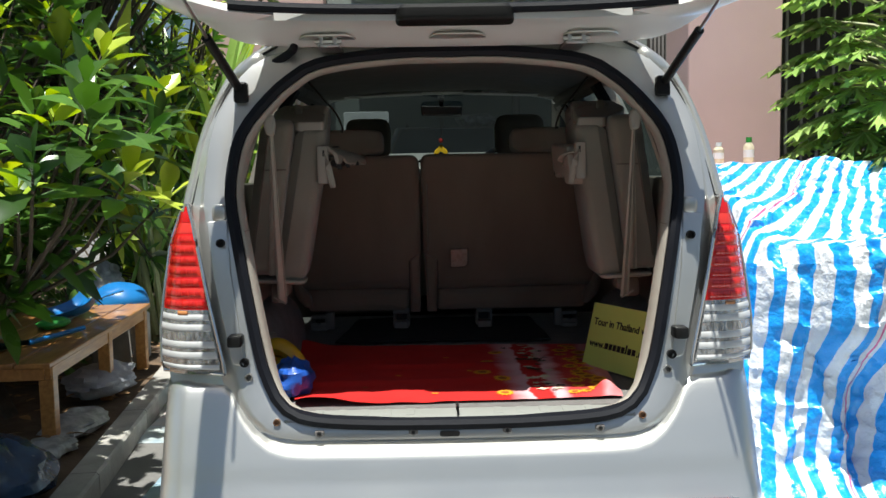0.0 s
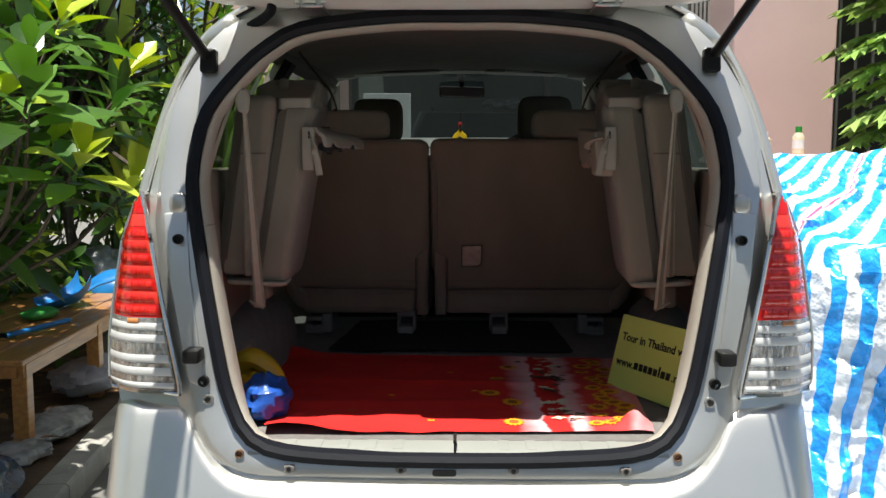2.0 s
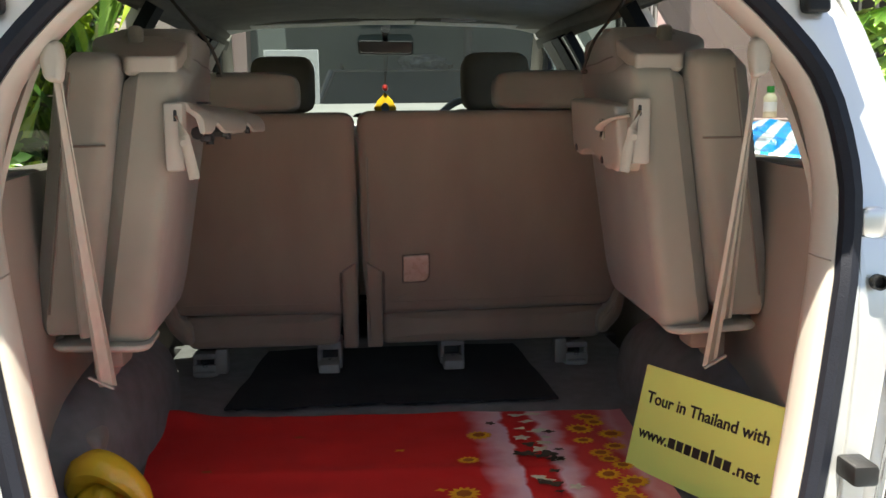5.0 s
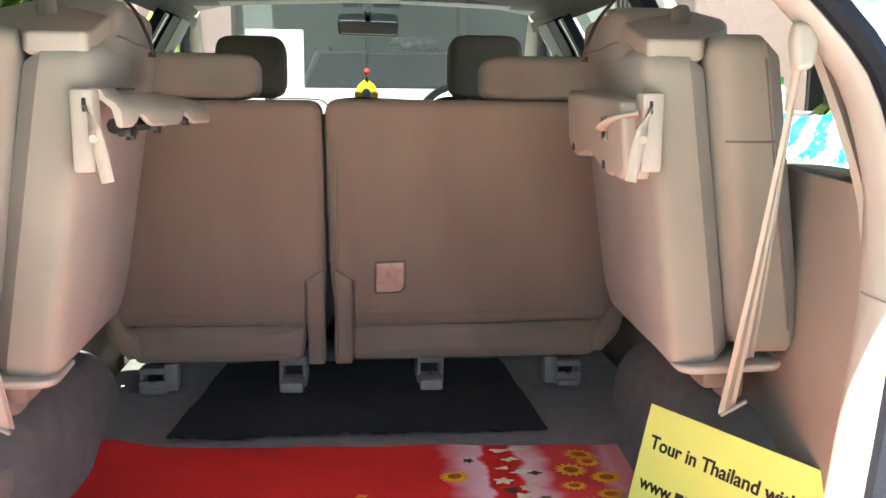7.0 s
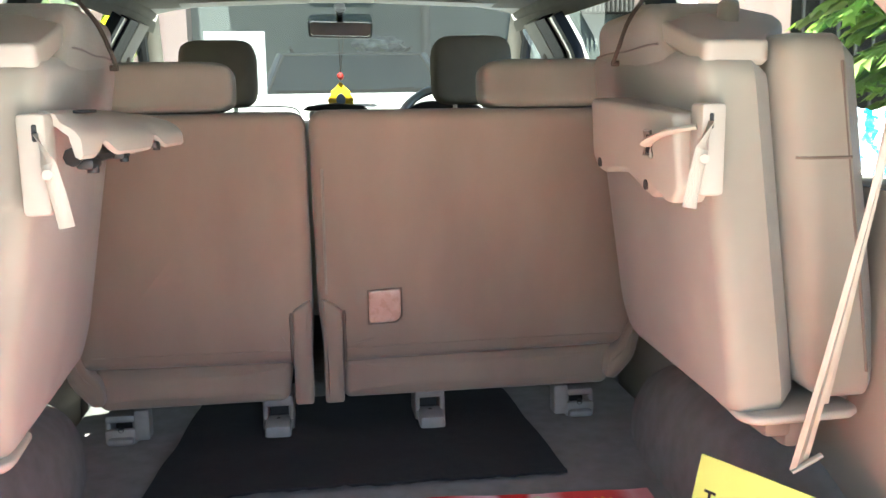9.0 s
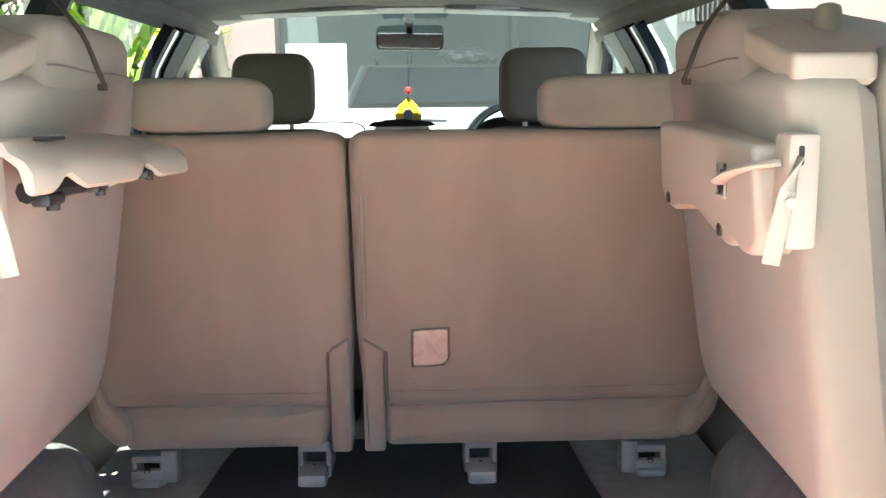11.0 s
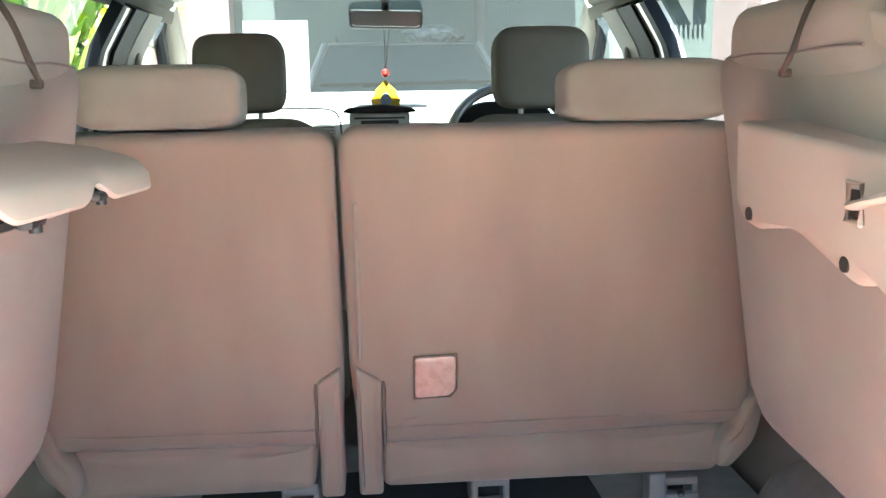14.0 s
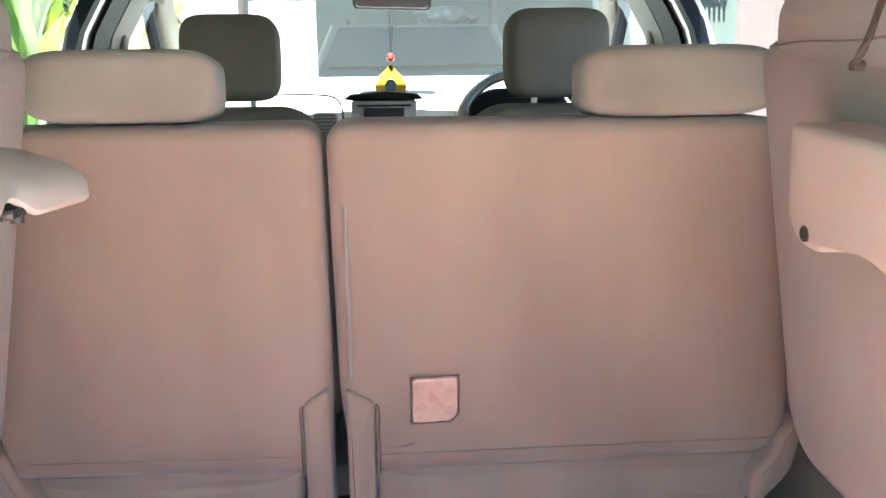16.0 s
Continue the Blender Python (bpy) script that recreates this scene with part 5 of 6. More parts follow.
# the other car, parked nose to nose
oc = thing("parked_car", (.17, 7.0, 0), "pale blue parked car facing the minivan", "car")
OCX = .20
part("car_body", loft(B(), [[(OCX + x * k, y, z) for x, z in ((-.82, .25), (-.86, .6), (-.84, .95), (-.70, zt), (.70, zt), (.84, .95), (.86, .6), (.82, .25))] for y, zt, k in ((5.05, .80, .9), (5.15, .95, .97), (5.6, 1.14, 1), (6.1, 1.28, 1), (7.9, 1.25, 1), (7.95, .9, .95))], True, True, True), M["far_paint"], oc)
part("car_cabin", loft(B(), [[(OCX + x, y, z) for x in (-w, -w * .5, 0, w * .5, w)] for y, z, w in ((6.02, 1.28, .76), (6.74, 1.765, .575), (6.95, 1.80, .56), (7.8, 1.76, .56), (7.9, 1.14, .72))], False), M["far_paint"], oc)
part("car_windscreen", sheet(B(), lambda u, v: (OCX + (-1 + 2 * u) * (.715 - .165 * v), 6.05 + .67 * v - .012, 1.305 + .452 * v + .010), 8, 6), M["far_glass"], oc, "blue green windscreen")
wsr = [(OCX - .715, 6.03, 1.32), (OCX - .55, 6.70, 1.77), (OCX, 6.70, 1.785), (OCX + .55, 6.70, 1.77), (OCX + .715, 6.03, 1.32)]
part("windscreen_seal", tube(B(), wsr, .008, 6), M["grey_steel"], oc)
part("wiper", tube(B(), [(OCX - .60, 6.26, 1.478), (OCX + .62, 6.26, 1.485)], .011, 6), M["black_plastic"], oc)
part("wiper", tube(B(), [(OCX - .30, 6.24, 1.462), (OCX + .45, 6.27, 1.50)], .007, 6), M["black_plastic"], oc)
for sx in (-1, 1):
    part("pillar", tube(B(), [(OCX + sx * .755, 6.00, 1.28), (OCX + sx * .585, 6.72, 1.765)], .028, 8), M["far_paint"], oc)
    part("roof_rack", tube(B(), [(OCX + sx * .5, 6.9, 1.84), (OCX + sx * .5, 7.7, 1.82)], .015, 8), M["grey_steel"], oc)
    w = part("wheel", tube(B(), [(OCX + sx * .66, 5.6, .28), (OCX + sx * .84, 5.6, .28)], .30, 24), M["rubber"], oc)
    w = part("wheel", tube(B(), [(OCX + sx * .66, 7.4, .28), (OCX + sx * .84, 7.4, .28)], .30, 24), M["rubber"], oc)
bundle = thing("roof_bundle", (.45, 7.2, 1.79), "pale bundle lying on the parked car roof", "bundle")
part("bundle_body", crumpled(B(), (.45, 7.2, 1.86), (.22, .25, .085), 31, .25), M["white_sack"], bundle)

# kerb, bed and bench along the garden side
KU = Vector((-.115, .993, 0))


def kerb_pt(s, a, z):
    """s along the kerb, a to its left."""
    return Vector((-1.47, 1.13, 0)) + KU * s + Vector((-.993, -.115, 0)) * a + Vector((0, 0, z))


for i in range(9):
    s0 = -4.9 + i * 1.0
    k = B()
    loft(k, [[kerb_pt(s, a, z) for a, z in ((0, -.03), (0, .088), (.012, .10), (.118, .10), (.13, .088), (.13, -.03))] for s in (s0 + .004, s0 + .996)], True, True, True)
    if i == 0:
        kerb = tagged(mesh_ob("kerb", B(), M["concrete"]), "worn concrete kerb beside the garden bed", "kerb", kind="structure")
    part("kerb_stone", k, M["concrete"], kerb)
bed = B()
sheet(bed, lambda u, v: kerb_pt(-6 + 14 * v, .125 + 6 * u, .07 + .05 * noise.noise((u * 20, v * 40, 0)) + .05 * u), 60, 120)
tagged(mesh_ob("garden_bed", bed, M["soil"]), "dark garden soil strewn with dry leaves", "soil", kind="structure")
rng = random.Random(11)


def leaf_quads(base, direction, normal, length, width, droop, n=4, fold=.25):
    """Vertices and faces of one blade: pointed oval, folded along its rib."""
    d, nn = direction.normalized(), normal.normalized()
    side = d.cross(nn).normalized()
    nn = side.cross(d).normalized()
    vs, fs = [], []
    for i in range(n + 1):
        t = i / n
        w = width * (math.sin(math.pi * min(1, t * .97 + .03) ** 1.25) + .02) * .5 * (1 + .10 * math.sin(t * 17 + length * 90))
        c = base + d * (length * t) - Vector((0, 0, 1)) * (droop * length * t * t)
        vs += [c - side * w + nn * (w * fold), c, c + side * w + nn * (w * fold)]
        if i:
            o = (i - 1) * 3
            fs += [(o, o + 1, o + 4, o + 3), (o + 1, o + 2, o + 5, o + 4)]
    return vs, fs


def raw_mesh(name, blades, material, parent, label="", kind="stuff"):
    vs, fs, mi = [], [], []
    for v, f, k in blades:
        o = len(vs)
        vs += v
        fs += [tuple(i + o for i in q) for q in f]
        mi += [k] * len(f)
    me = bpy.data.meshes.new(name)
    me.from_pydata([tuple(v) for v in vs], [], fs)
    for m in material if isinstance(material, (list, tuple)) else [material]:
        me.materials.append(m)
    me.polygons.foreach_set("material_index", mi)
    me.shade_smooth()
    ob = new(name, me)
    if parent is not None:
        ob.parent = parent
        ob.matrix_parent_inverse = Matrix.Translation(parent.location).inverted()
    return tagged(ob, label, kind=kind)


dry = []
for i in range(900):
    p = kerb_pt(rng.uniform(-2, 5), rng.uniform(.15, 2.6), .115 + rng.uniform(0, .035))
    a = rng.uniform(0, 6.28)
    v, f = leaf_quads(p, Vector((math.cos(a), math.sin(a), rng.uniform(-.1, .3))), Vector((rng.uniform(-.4, .4), rng.uniform(-.4, .4), 1)), rng.uniform(.05, .12), rng.uniform(.02, .05), .1, 3)
    dry.append((v, f, 0))
tagged(raw_mesh("dry_leaves", dry, M["dry_leaf"], None), "fallen dry brown leaves on the garden soil", "leaves", kind="stuff")

# driveway tiles
tl_m = []
for i, (a, b) in enumerate((((.40, .52, .60), (.26, .40, .50)), ((.58, .44, .38), (.36, .42, .48)), ((.56, .58, .55), (.34, .44, .50)))):
    tl_m.append(mat("driveway_tile_glaze", a, b, rough=.3, scale=9, bump=.2, bscale=60, random_ob=.12, coat=.3))
drive = setting("driveway", (-1.7, -6.0, -.028), (8.0, 7.9, -.006), M["drive_base"], "tiled driveway under the car", "pavement")
tile_meshes = []
for m in tl_m:
    bm = box(B(), (-.148, -.148, -.006), (.148, .148, .003), .003, 1)
    me = bpy.data.meshes.new("tile")
    bm.to_mesh(me)
    bm.free()
    me.materials.append(m)
    tile_meshes.append(me)
for i in range(12):
    for j in range(22):
        x, y = -1.75 + .301 * i, -1.2 + .301 * j
        lim = -1.47 - .115 * (y + .15 - 1.13) + .15
        if x > lim and (x < -.6 or x > .7):
            piece("tile", tile_meshes[rng.choice((0, 0, 1, 2))], (x, y, -.003), drive)

BU = Vector((-.068, .998, 0)).normalized()
BS = Vector((BU.y, -BU.x, 0))
bench_o = Vector((-1.79, 1.55, 0))


def bench_pt(s, a, z):
    return bench_o + BU * s - BS * a + Vector((0, 0, z))


bench = thing("garden_bench", bench_pt(.9, .4, .1), "low varnished wooden garden bench strewn with tools", "bench")
BM_ = Matrix((( -BS.x, BU.x, 0, bench_o.x), (-BS.y, BU.y, 0, bench_o.y), (0, 0, 1, 0), (0, 0, 0, 1)))
for i in range(5):
    part("seat_board", box(B(), (.004 + i * .165, -.02 + .01 * (i % 2), .478), (.160 + i * .165, 1.82, .505), .005, 1, BM_), M["wood"], bench)
part("side_rail", box(B(), (.02, .03, .415), (.048, 1.78, .476), .004, 1, BM_), M["wood"], bench)
part("end_rail", box(B(), (.05, .03, .415), (.80, .058, .476), .004, 1, BM_), M["wood"], bench)
for s in (.04, .92, 1.70):
    for a in (.015, .74):
        lg = B()
        box(lg, (a, s, .09), (a + .065, s + .065, .476), .004, 1, BM_)
        part("leg", lg, M["wood"], bench)
dp = thing("blue_dustpan", bench_pt(1.15, .30, .505), "blue plastic dustpan lying on the bench", "dustpan")
def pan_at(x, y, z):
    return Matrix.Translation(bench_pt(1.35, .36, .507)) @ Matrix.Rotation(radians(-52), 4, "Z") @ Vector((x, y, z))
pb = B()
sheet(pb, lambda u, v: pan_at(-.14 + .28 * u, -.12 + .25 * v, .006 + .085 * (abs(2 * u - 1) ** 6 + v ** 5) * (.3 + .7 * v)), 18, 14)
part("pan", thick(pb, .004), M["blue_plastic"], dp)
part("pan_handle", tube(B(), [pan_at(0, .12, .06), pan_at(0, .20, .10), pan_at(0, .32, .125)], [.022, .014, .017], 10, True, .6), M["blue_plastic"], dp)
br = thing("broom", bench_pt(.3, .3, .505), "hand broom with dark bristles and blue handle on the bench", "broom")
b0, b1, b2 = bench_pt(.03, .58, .525), bench_pt(.42, .22, .53), bench_pt(.68, .07, .545)
bris = []
for i in range(260):
    k = rng.uniform(-1, 1)
    e = b0 + BU * (k * .12) + Vector((0, 0, rng.uniform(-.015, .02)))
    st = b1 + BU * (k * .02) + Vector((0, 0, rng.uniform(-.01, .012)))
    v, f = leaf_quads(st, e - st, Vector((0, 0, 1)), (e - st).length * rng.uniform(.85, 1.05), .012, .02, 2)
    bris.append((v, f, 0))
raw_mesh("bristles", bris, M["dark_bristle"], br, "dark green bristles")
part("broom_handle", tube(B(), [b1 - (b2 - b1) * .15, b1, b2], .013, 10), M["blue_plastic"], br, "light blue handle")
gp = thing("green_scoop", bench_pt(.62, .34, .505), "green plastic scoop lying on the bench", "scoop")
part("scoop", crumpled(B(), bench_pt(.95, .32, .532), (.08, .12, .030), 17, .15), M["green_plastic"], gp)
cb_ = thing("clear_bag", bench_pt(.25, .70, .505), "crumpled clear plastic bag on the bench", "bag")
part("bag_body", crumpled(B(), bench_pt(.52, .56, .528), (.12, .12, .028), 23, .3), M["white_sack"], cb_)
for nm, lab, at, size, m, seed in (
        ("bin_bag", "dark blue bin bag on the soil by the kerb", (-.15, .36, .18), (.22, .30, .15), "dark_bag", 41),
        ("bin_bag", "black bin bag slumped by the kerb", (-.62, .32, .16), (.19, .2, .13), "dark_bag", 42),
        ("cement_sack", "plump grey woven sack under the bench", (1.50, .33, .18), (.17, .27, .09), "grey_sack", 43),
        ("foil_bag", "crumpled silver grey plastic bag by the kerb", (.78, .28, .13), (.12, .25, .05), "white_sack", 44),
        ("foil_bag", "flattened crumpled plastic sheet by the kerb", (.42, .30, .12), (.11, .16, .04), "white_sack", 45),
        ("plastic_tub", "upturned blue plastic tub behind the bench", (2.45, .42, .50), (.19, .19, .13), "blue_plastic", 46),
        ("white_sack", "white plastic sack behind the bench", (3.0, .70, .58), (.18, .18, .15), "white_sack", 47)):
    p = kerb_pt(at[0], at[1], at[2])
    t = thing(nm, (p.x, p.y, .1), lab, "bag" if "tub" not in nm else "tub")
    part("sack_body" if "tub" not in nm else "tub_body", crumpled(B(), p, size, seed, .05 if "tub" in nm else .28), M[m], t)
    if at[2] > .4:
        part("stand_block", box(B(), (p.x - .15, p.y - .15, .08), (p.x + .15, p.y + .15, at[2] - size[2] * .7), .01, 1), M["concrete"], t)


# ---- plants ----
def plant(name, base, tips, leaf_len, per, label, young_lit=.25, width=.32, stem=.02, mats=("leaf", "leaf_young_lit"), seed=0, seg=4):
    r = random.Random(seed)
    t = thing(name, base, label, "plant")
    base = Vector(base)
    tr = B()
    top = sum((Vector(p) for p in tips), Vector()) / len(tips)
    fork = base.lerp(Vector((top.x, top.y, base.z + (top.z - base.z) * .80)), .8)
    tube(tr, [base, base.lerp(fork, .5) + Vector((r.uniform(-.04, .04), r.uniform(-.04, .04), 0)), fork], [stem * 1.5, stem * 1.2, stem], 8)
    blades = []
    for p in tips:
        p = Vector(p)
        m = fork.lerp(p, .5) + Vector((r.uniform(-.06, .06), r.uniform(-.06, .06), -.05))
        tube(tr, [fork.lerp(base, r.uniform(0, .3)), m, p], [stem * .7, stem * .5, stem * .3], 5, False)
        axis = (p - m).normalized()
        axis = (axis + Vector((0, 0, .6))).normalized()
        ref = Vector((1, 0, 0)) if abs(axis.x) < .8 else Vector((0, 1, 0))
        a = axis.cross(ref).normalized()
        b = axis.cross(a)
        ph = r.uniform(0, 6.28)
        # a share of tips gets the young leaf colour that paints them sunlit
        yng_lit = r.random() < young_lit
        for k in range(per):
            ang = ph + k * 2.4
            out = k / per
            d = axis * (1.0 - .95 * out) + (a * math.cos(ang) + b * math.sin(ang)) * (.35 + .8 * out)
            L_ = leaf_len * r.uniform(.65, 1.1) * (.75 + .35 * out)
            st = p - axis * (leaf_len * .55 * out)
            v, f = leaf_quads(st, d, axis - d * .3 + Vector((r.uniform(-.3, .3), r.uniform(-.3, .3), .4)), L_, L_ * width * r.uniform(.8, 1.15), r.uniform(.1, .45), seg)
            blades.append((v, f, 1 if yng_lit and out < .6 else 0))
    part("trunk", tr, M["bark"], t, "thin woody stems")
    raw_mesh("crown", blades, [M[mats[0]], M[mats[1]]], t, "glossy broad green leaves")
    return t


def tips_in(r, n, lo, hi):
    return [tuple(r.uniform(a, b) for a, b in zip(lo, hi)) for i in range(n)]


r = random.Random(77)
plant("frangipani_shrub", (-2.25, .75, .08), [(-1.02, .12, 1.50), (-1.00, .35, 1.34), (-1.18, .10, 1.38), (-1.10, .30, 1.62), (-1.30, .25, 1.30), (-.98, .55, 1.50), (-1.15, .60, 1.75), (-1.32, .45, 1.55), (-1.05, .85, 1.62), (-1.45, .2, 1.5), (-1.25, .75, 1.40), (-1.0, .7, 1.25)] + tips_in(r, 7, (-1.6, .4, 1.2), (-1.2, 1.1, 1.9)), .235, 11, "sunlit shrub with broad glossy leaves beside the car", .6, .36, .013, seed=1, seg=6)
plant("leafy_shrub", (-2.5, .95, .08), tips_in(r, 60, (-2.4, .5, 1.0), (-1.4, 1.25, 2.3)) + tips_in(r, 30, (-2.1, .35, .88), (-1.35, .8, 1.3)), .20, 12, "dense broad leaved garden shrub", .3, .34, .012, seed=2, seg=5)
plant("leafy_shrub", (-2.3, 2.2, .08), tips_in(r, 130, (-3.6, 1.6, 1.15), (-2.35, 3.0, 3.3)), .22, 12, "dense dark green shrub over the bench", .2, .33, .025, seed=3)
plant("leafy_shrub", (-2.6, 4.0, .08), tips_in(r, 230, (-3.8, 3.4, .7), (-1.75, 5.0, 4.6)), .23, 12, "dense dark green shrub behind the bench", .12, .33, .03, seed=4)
plant("leafy_shrub", (-3.4, 2.4, .08), tips_in(r, 190, (-4.4, 1.0, .5), (-2.6, 3.6, 4.6)), .24, 12, "dense dark green garden shrub", .08, .33, .03, seed=5)
plant("leafy_shrub", (-2.3, 6.0, .08), tips_in(r, 120, (-3.8, 5.0, .4), (-1.55, 7.2, 3.4)), .30, 12, "bright green shrub near the house wall", .4, .30, .03, seed=6)
plant("leafy_shrub", (-4.8, 5.4, .08), tips_in(r, 150, (-6.4, 3.6, .2), (-3.6, 7.5, 4.0)), .34, 11, "tall dense hedge shrub at the back", .15, .34, .03, seed=7)
plant("leafy_shrub", (-2.7, 1.6, .08), tips_in(r, 45, (-3.0, .6, 2.0), (-1.85, 2.2, 3.1)), .23, 12, "tall broad leaved shrub overhanging the bed", .2, .33, .03, seed=8)
plant("leafy_shrub", (-2.1, -1.8, .08), tips_in(r, 60, (-3.6, -3.4, .8), (-1.9, -.6, 3.0)), .26, 12, "broad leaved garden shrub along the driveway", .2, .33, .03, seed=9)


def blade_clump(base, n, height, spread, seed):
    """Upright strap leaves arching out of a clump of stems."""
    r = random.Random(seed)
    t = thing("strap_leaf_clump", base, "clump of long bright green strap leaves by the wall", "plant")
    base = Vector(base)
    blades, st = [], B()
    for i in range(9):
        a = r.uniform(0, 6.28)
        foot = base + Vector((math.cos(a) * spread * .4, math.sin(a) * spread * .4, 0))
        head = foot + Vector((math.cos(a) * spread * .4, math.sin(a) * spread * .4, height * r.uniform(.35, .75)))
        tube(st, [foot, foot.lerp(head, .5), head], [.03, .025, .018], 7)
        for k in range(n):
            b = r.uniform(0, 6.28)
            d = Vector((math.cos(b) * .38, math.sin(b) * .38, 1.0))
            p = foot.lerp(head, r.uniform(.35, 1))
            v, f = leaf_quads(p, d, Vector((math.cos(b), math.sin(b), .2)) * -1, height * r.uniform(.32, .5), r.uniform(.07, .11), r.uniform(.05, .35), 7)
            blades.append((v, f, k % 3 == 0))
    part("trunk", st, M["stalk"], t, "pale green stems", kind="stuff")
    raw_mesh("crown", blades, [M["leaf_papaya"], M["leaf_young_lit"]], t, "long arching leaves")


blade_clump((-2.05, 4.4, .08), 9, 2.6, .55, 21)
blade_clump((-1.95, 5.6, -.03), 9, 2.8, .5, 22)
plant("low_shrub", (-2.2, 5.2, .08), tips_in(r, 60, (-3.6, 4.6, .2), (-1.75, 6.6, 1.1)), .20, 12, "low dark green shrub on the garden soil", .1, .34, .012, seed=14)
plant("low_shrub", (-3.2, 3.2, .08), tips_in(r, 50, (-4.2, 2.6, .15), (-2.3, 4.4, .8)), .20, 12, "low dark green shrub behind the bench", .1, .34, .012, seed=15)
plant("leafy_shrub", (-4.6, 8.6, -.03), tips_in(r, 170, (-7.5, 7.6, .1), (-2.7, 10.0, 4.5)), .34, 12, "tall dark hedge shrub beside the house", .1, .36, .03, seed=16)


def papaya_leaf(c, axis, up, size, r):
    """A palmate leaf with seven cut lobes round its stalk end."""
    d = axis.normalized()
    s = d.cross(up).normalized()
    n = s.cross(d).normalized()
    pts = []
    lobes = 7
    for i in range(lobes):
        a = radians(-132 + 264 * i / (lobes - 1))
        ln = size * (1 - .32 * abs(i - 3) / 3) * r.uniform(.9, 1.08)
        for da, k in ((-.40, .26), (-.35, .46), (-.17, .46), (-.33, .66), (-.12, .64), (-.20, .84), (-.06, .82), (0, 1.0), (.06, .82), (.20, .84), (.12, .64), (.33, .66), (.17, .46), (.35, .46), (.40, .26)):
            pts.append((a + da * (1 if abs(i - 3) < 3 else .8), ln * k))
    vs, fs = [c], []
    for a, rr in pts:
        vs.append(c + d * (math.cos(a) * rr) + s * (math.sin(a) * rr) + n * (.10 * rr * math.cos(a * 7 * 1.36)) - Vector((0, 0, 1)) * (.42 * rr * rr / size))
    m = len(pts)
    for k in range(m - 1):
        fs.append((0, k + 1, k + 2))
    rv, rf = [], []
    for i in range(lobes):
        tip = vs[1 + i * 15 + 7]
        q = (tip - c).normalized().cross(n) * (size * .012)
        o = len(rv)
        for k in range(5):
            m_ = c.lerp(tip, k * .22) + n * (.006 + size * .035 * math.sin(math.pi * k * .22))
            rv += [m_ - q * (1 - k * .2), m_ + q * (1 - k * .2)]
        rf += [(o + 2 * k, o + 2 * k + 1, o + 2 * k + 3, o + 2 * k + 2) for k in range(4)]
    return vs, fs, rv, rf


def papaya(base, n, zlo, zhi, seed, reach, leaf="leaf_papaya", left=1.86):
    r = random.Random(seed)
    t = thing("papaya_tree", base, "papaya tree with large lobed bright green leaves", "tree")
    part("trunk", tube(B(), [(base[0], base[1], base[2] + (zhi - base[2]) * i / 6) for i in range(7)], [.07 - .005 * i for i in range(7)], 10), M["bark"], t)
    blades, st = [], B()
    for i in range(n):
        k = i / n
        a = i * 2.4
        z0 = zlo + (zhi - zlo) * k
        o = Vector((base[0], base[1], z0))
        ln = reach * r.uniform(.7, 1.1)
        e = o + Vector((math.cos(a) * ln, math.sin(a) * ln, ln * (.05 + .5 * k)))
        if e.x > 0 and e.x < left + .08 * (e.y - 3):
            continue
        mid = o.lerp(e, .5) + Vector((0, 0, .04))
        tube(st, [o, mid, e], [.012, .010, .007], 6, False)
        v, f, rv, rf = papaya_leaf(e, (e - mid).normalized() + Vector((0, -.20, -.30)), Vector((0, 0, 1)), r.uniform(.20, .33), r)
        blades += [(v, f, 0), (rv, rf, 1)]
    part("leaf_stalk", st, M["stalk"], t, "pale green leaf stalks", kind="stuff")
    raw_mesh("crown", blades, [M[leaf], M["leaf_vein"]], t, "lobed bright green leaves")


papaya((3.0, 3.0, -.03), 95, 1.25, 2.6, 3, .66)
papaya((3.7, 3.4, -.03), 70, 1.2, 3.0, 4, .75)
papaya((2.72, 2.85, -.03), 45, 1.25, 2.0, 5, .45)
papaya((-2.35, 1.75, .08), 40, 1.9, 2.9, 6, .55, "leaf")


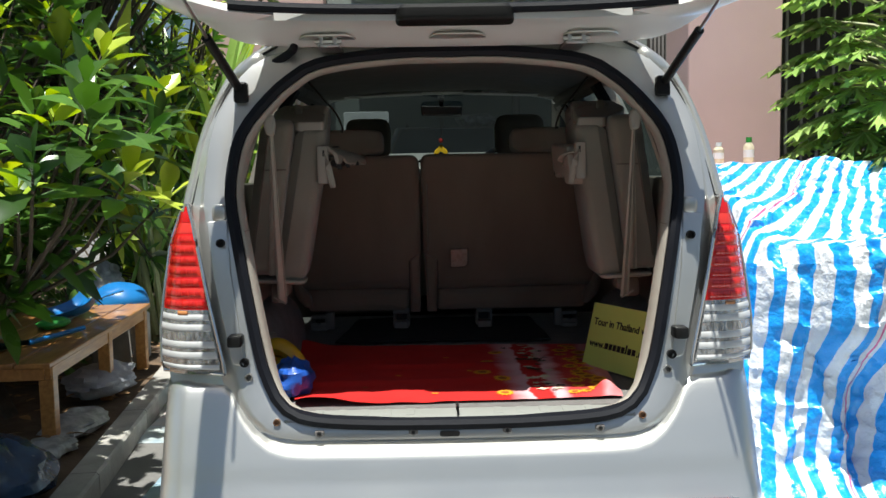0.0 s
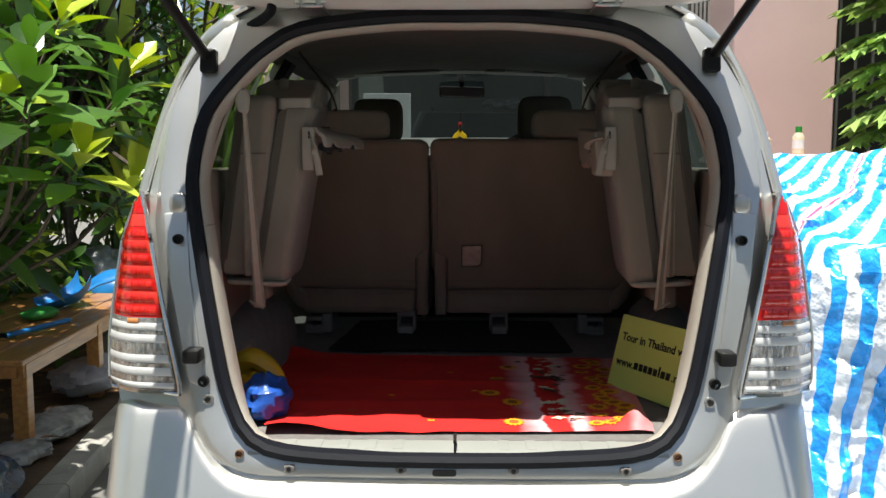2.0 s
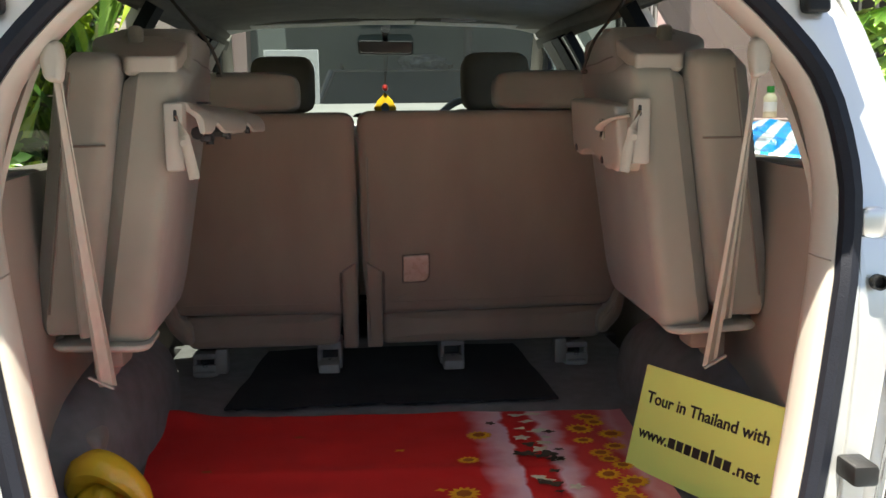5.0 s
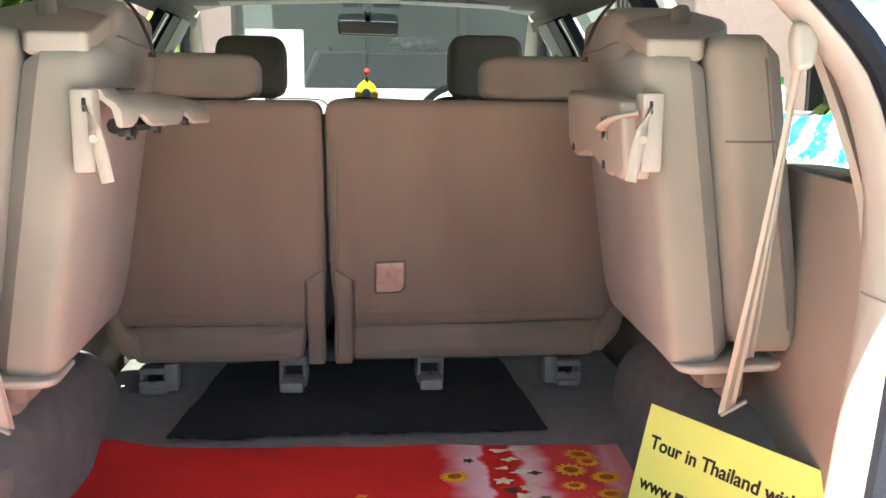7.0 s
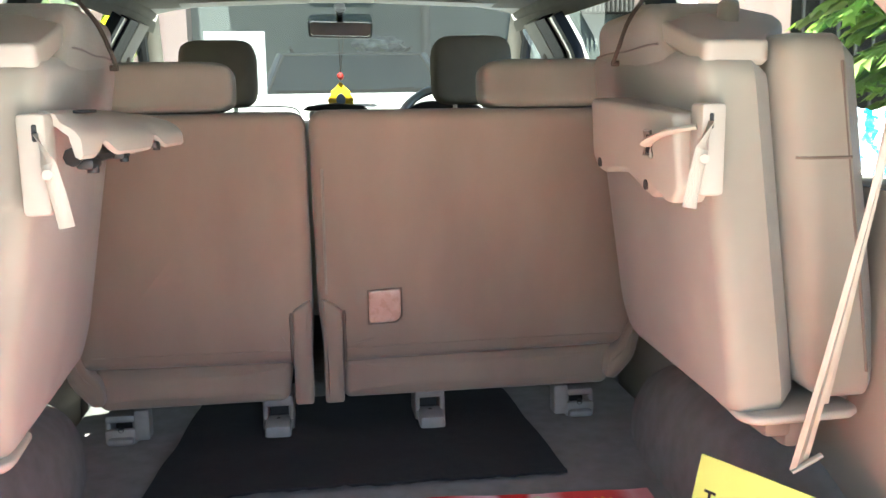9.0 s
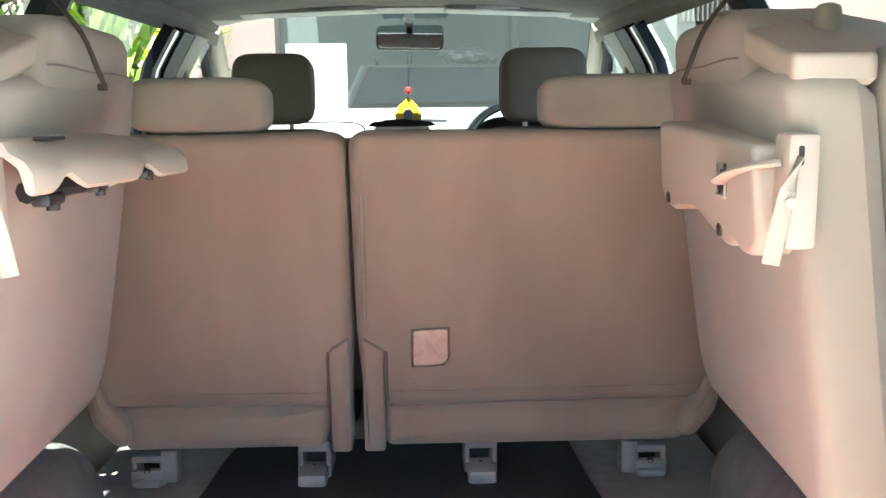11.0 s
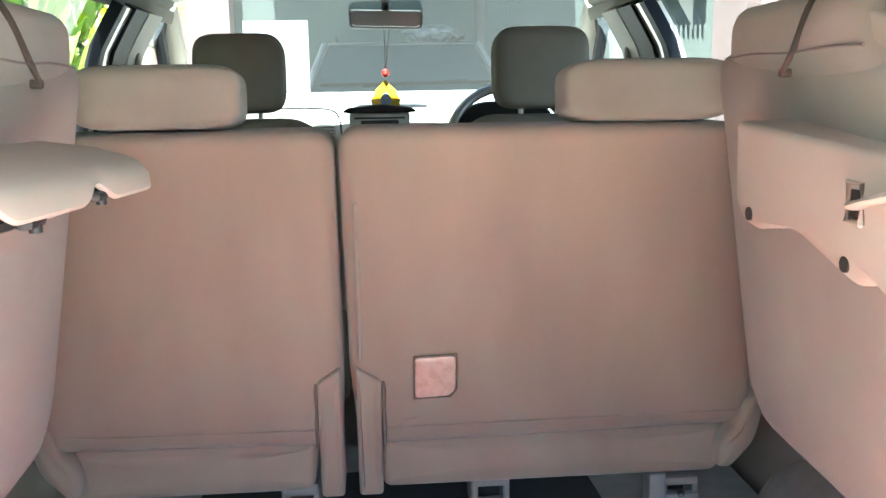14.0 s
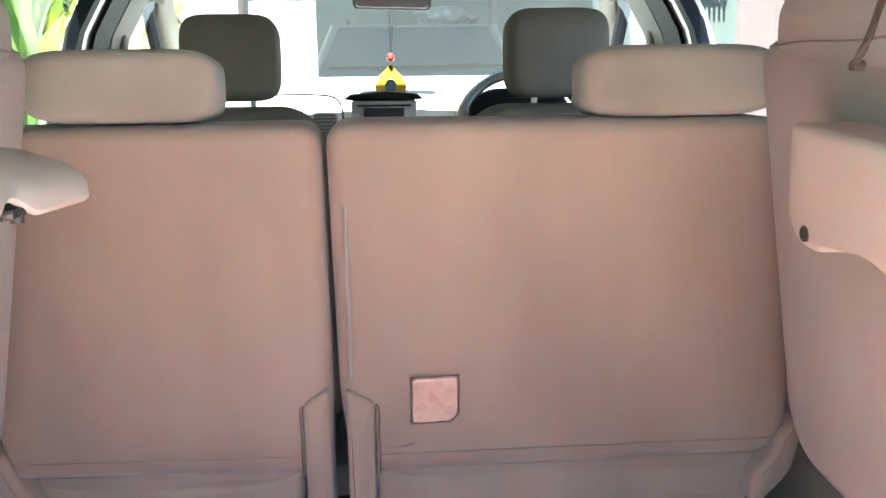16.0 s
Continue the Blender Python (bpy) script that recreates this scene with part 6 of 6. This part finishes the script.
# ---- striped tarpaulin over a stack ----
def tarp_mat():
    m = mat("striped_tarpaulin", (0.85, 0.86, 0.88), (0.78, 0.80, 0.83), rough=0.26, scale=5, bump=1.0, bscale=22)
    nt = m.node_tree
    nt.nodes["Bump"].inputs["Distance"].default_value = .018
    b = nt.nodes["Principled BSDF"]
    src = b.inputs["Base Color"].links[0].from_socket
    uv, sep = nt.nodes.new("ShaderNodeUVMap"), nt.nodes.new("ShaderNodeSeparateXYZ")
    nt.links.new(uv.outputs[0], sep.inputs[0])
    fr = nt.nodes.new("ShaderNodeMath")
    fr.operation = "FRACT"
    nt.links.new(sep.outputs[0], fr.inputs[0])
    ramp = nt.nodes.new("ShaderNodeValToRGB")
    ramp.color_ramp.interpolation = "CONSTANT"
    e = ramp.color_ramp.elements
    e[0].color, e[1].position, e[1].color = (0, 0, 0, 1), .5, (1, 1, 1, 1)
    nt.links.new(fr.outputs[0], ramp.inputs[0])
    mx = nt.nodes.new("ShaderNodeMixRGB")
    nt.links.new(ramp.outputs[0], mx.inputs[0])
    nt.links.new(src, mx.inputs[1])
    mx.inputs[2].default_value = (.02, .37, .95, 1)
    # one pink stripe in every six
    sc = nt.nodes.new("ShaderNodeMath")
    sc.operation = "MULTIPLY"
    sc.inputs[1].default_value = 1 / 6
    nt.links.new(sep.outputs[0], sc.inputs[0])
    f2 = nt.nodes.new("ShaderNodeMath")
    f2.operation = "FRACT"
    nt.links.new(sc.outputs[0], f2.inputs[0])
    r2 = nt.nodes.new("ShaderNodeValToRGB")
    r2.color_ramp.interpolation = "CONSTANT"
    e = r2.color_ramp.elements
    e[0].color, e[1].position, e[1].color = (0, 0, 0, 1), .372, (1, 1, 1, 1)
    k = e.new(.388)
    k.color = (0, 0, 0, 1)
    nt.links.new(f2.outputs[0], r2.inputs[0])
    m2 = nt.nodes.new("ShaderNodeMixRGB")
    nt.links.new(r2.outputs[0], m2.inputs[0])
    nt.links.new(mx.outputs[0], m2.inputs[1])
    m2.inputs[2].default_value = (.75, .16, .34, 1)
    nt.links.new(m2.outputs[0], b.inputs["Base Color"])
    b.inputs["Coat Weight"].default_value, b.inputs["Coat Roughness"].default_value = 0.6, 0.22
    return m


TV = [(0.0, 3.10, .55), (.12, 2.72, 1.33), (.16, 2.62, 1.375), (.36, 1.95, 1.25), (.50, 1.42, 1.10), (.56, 1.30, 1.00), (.72, 1.20, .56), (.90, 1.06, .12), (1.0, .86, -.015)]


def tarp_base(u, v):
    for (v0, y0, z0), (v1, y1, z1) in zip(TV, TV[1:]):
        if v <= v1:
            k = (v - v0) / (v1 - v0)
            k2 = k * k * (3 - 2 * k) * .35 + k * .65
            return y0 + (y1 - y0) * k2, z0 + (z1 - z0) * k2
    return TV[-1][1:]


def tarp_pt(u, v):
    y, z = tarp_base(u, v)
    x = 1.06 + 2.3 * u + .30 * max(0, (.55 - v)) * (1 - u)
    # a nearer, lower stack on the far side from the car
    k = 1 / (1 + math.exp(-min(40, max(-40, (x - 1.50 - .03 * math.sin(v * 9) - .75 * max(0, .66 - z)) / .085))))
    y -= k * (.34 * math.exp(-((v - .62) / .22) ** 2) + .06)
    z -= k * (.17 * math.exp(-((v - .40) / .18) ** 2)) - k * .12 * math.exp(-((v - .58) / .06) ** 2)
    if z < .9:
        y -= .05 * math.sin(x * 13 + 2.0 * v) * min(1, (.95 - z) * 2) + .03 * math.sin(x * 29 + 1)
    w = noise.noise((x * 3.1, y * 3.1, z * 3.1)) * .050 + abs(noise.noise((x * 7, y * 7, z * 7 + 4))) * .045 - abs(noise.noise((x * 15, y * 15, z * 15 + 1))) * .018
    w += .030 * math.sin(2.5 * x + 6 * v + 3 * noise.noise((x * 2, v * 3, 9)))
    for q, h in ((4.3, .030), (9.0, .016), (17.0, .007)):
        w += h * (1 - abs(noise.noise((x * q + 3, y * q, z * q)))) ** 6
    drop = max(0, .12 - u) / .12
    z -= (z - .02) * .35 * drop * (1 if v < .6 else 0)
    return (x + w * .12, y - w, max(-.02, z + w * .6 if z > .1 else z))


tp = thing("striped_tarpaulin", (2.1, 1.8, 0), "blue and white striped plastic tarpaulin draped over a stack", "tarpaulin")
part("tarp_sheet", uv_sheet(tarp_pt, 210, 210, lambda u, v: ((2.3 * u - 1.25 * max(0, .56 - v) * 1.5 + .25 * v) / .09, v)), tarp_mat(), tp, "blue and white stripes with thin pink lines")
part("covered_stack", box(B(), (1.30, 1.55, -.02), (2.6, 2.55, .98), .05, 1), M["shade_dark"], tp)
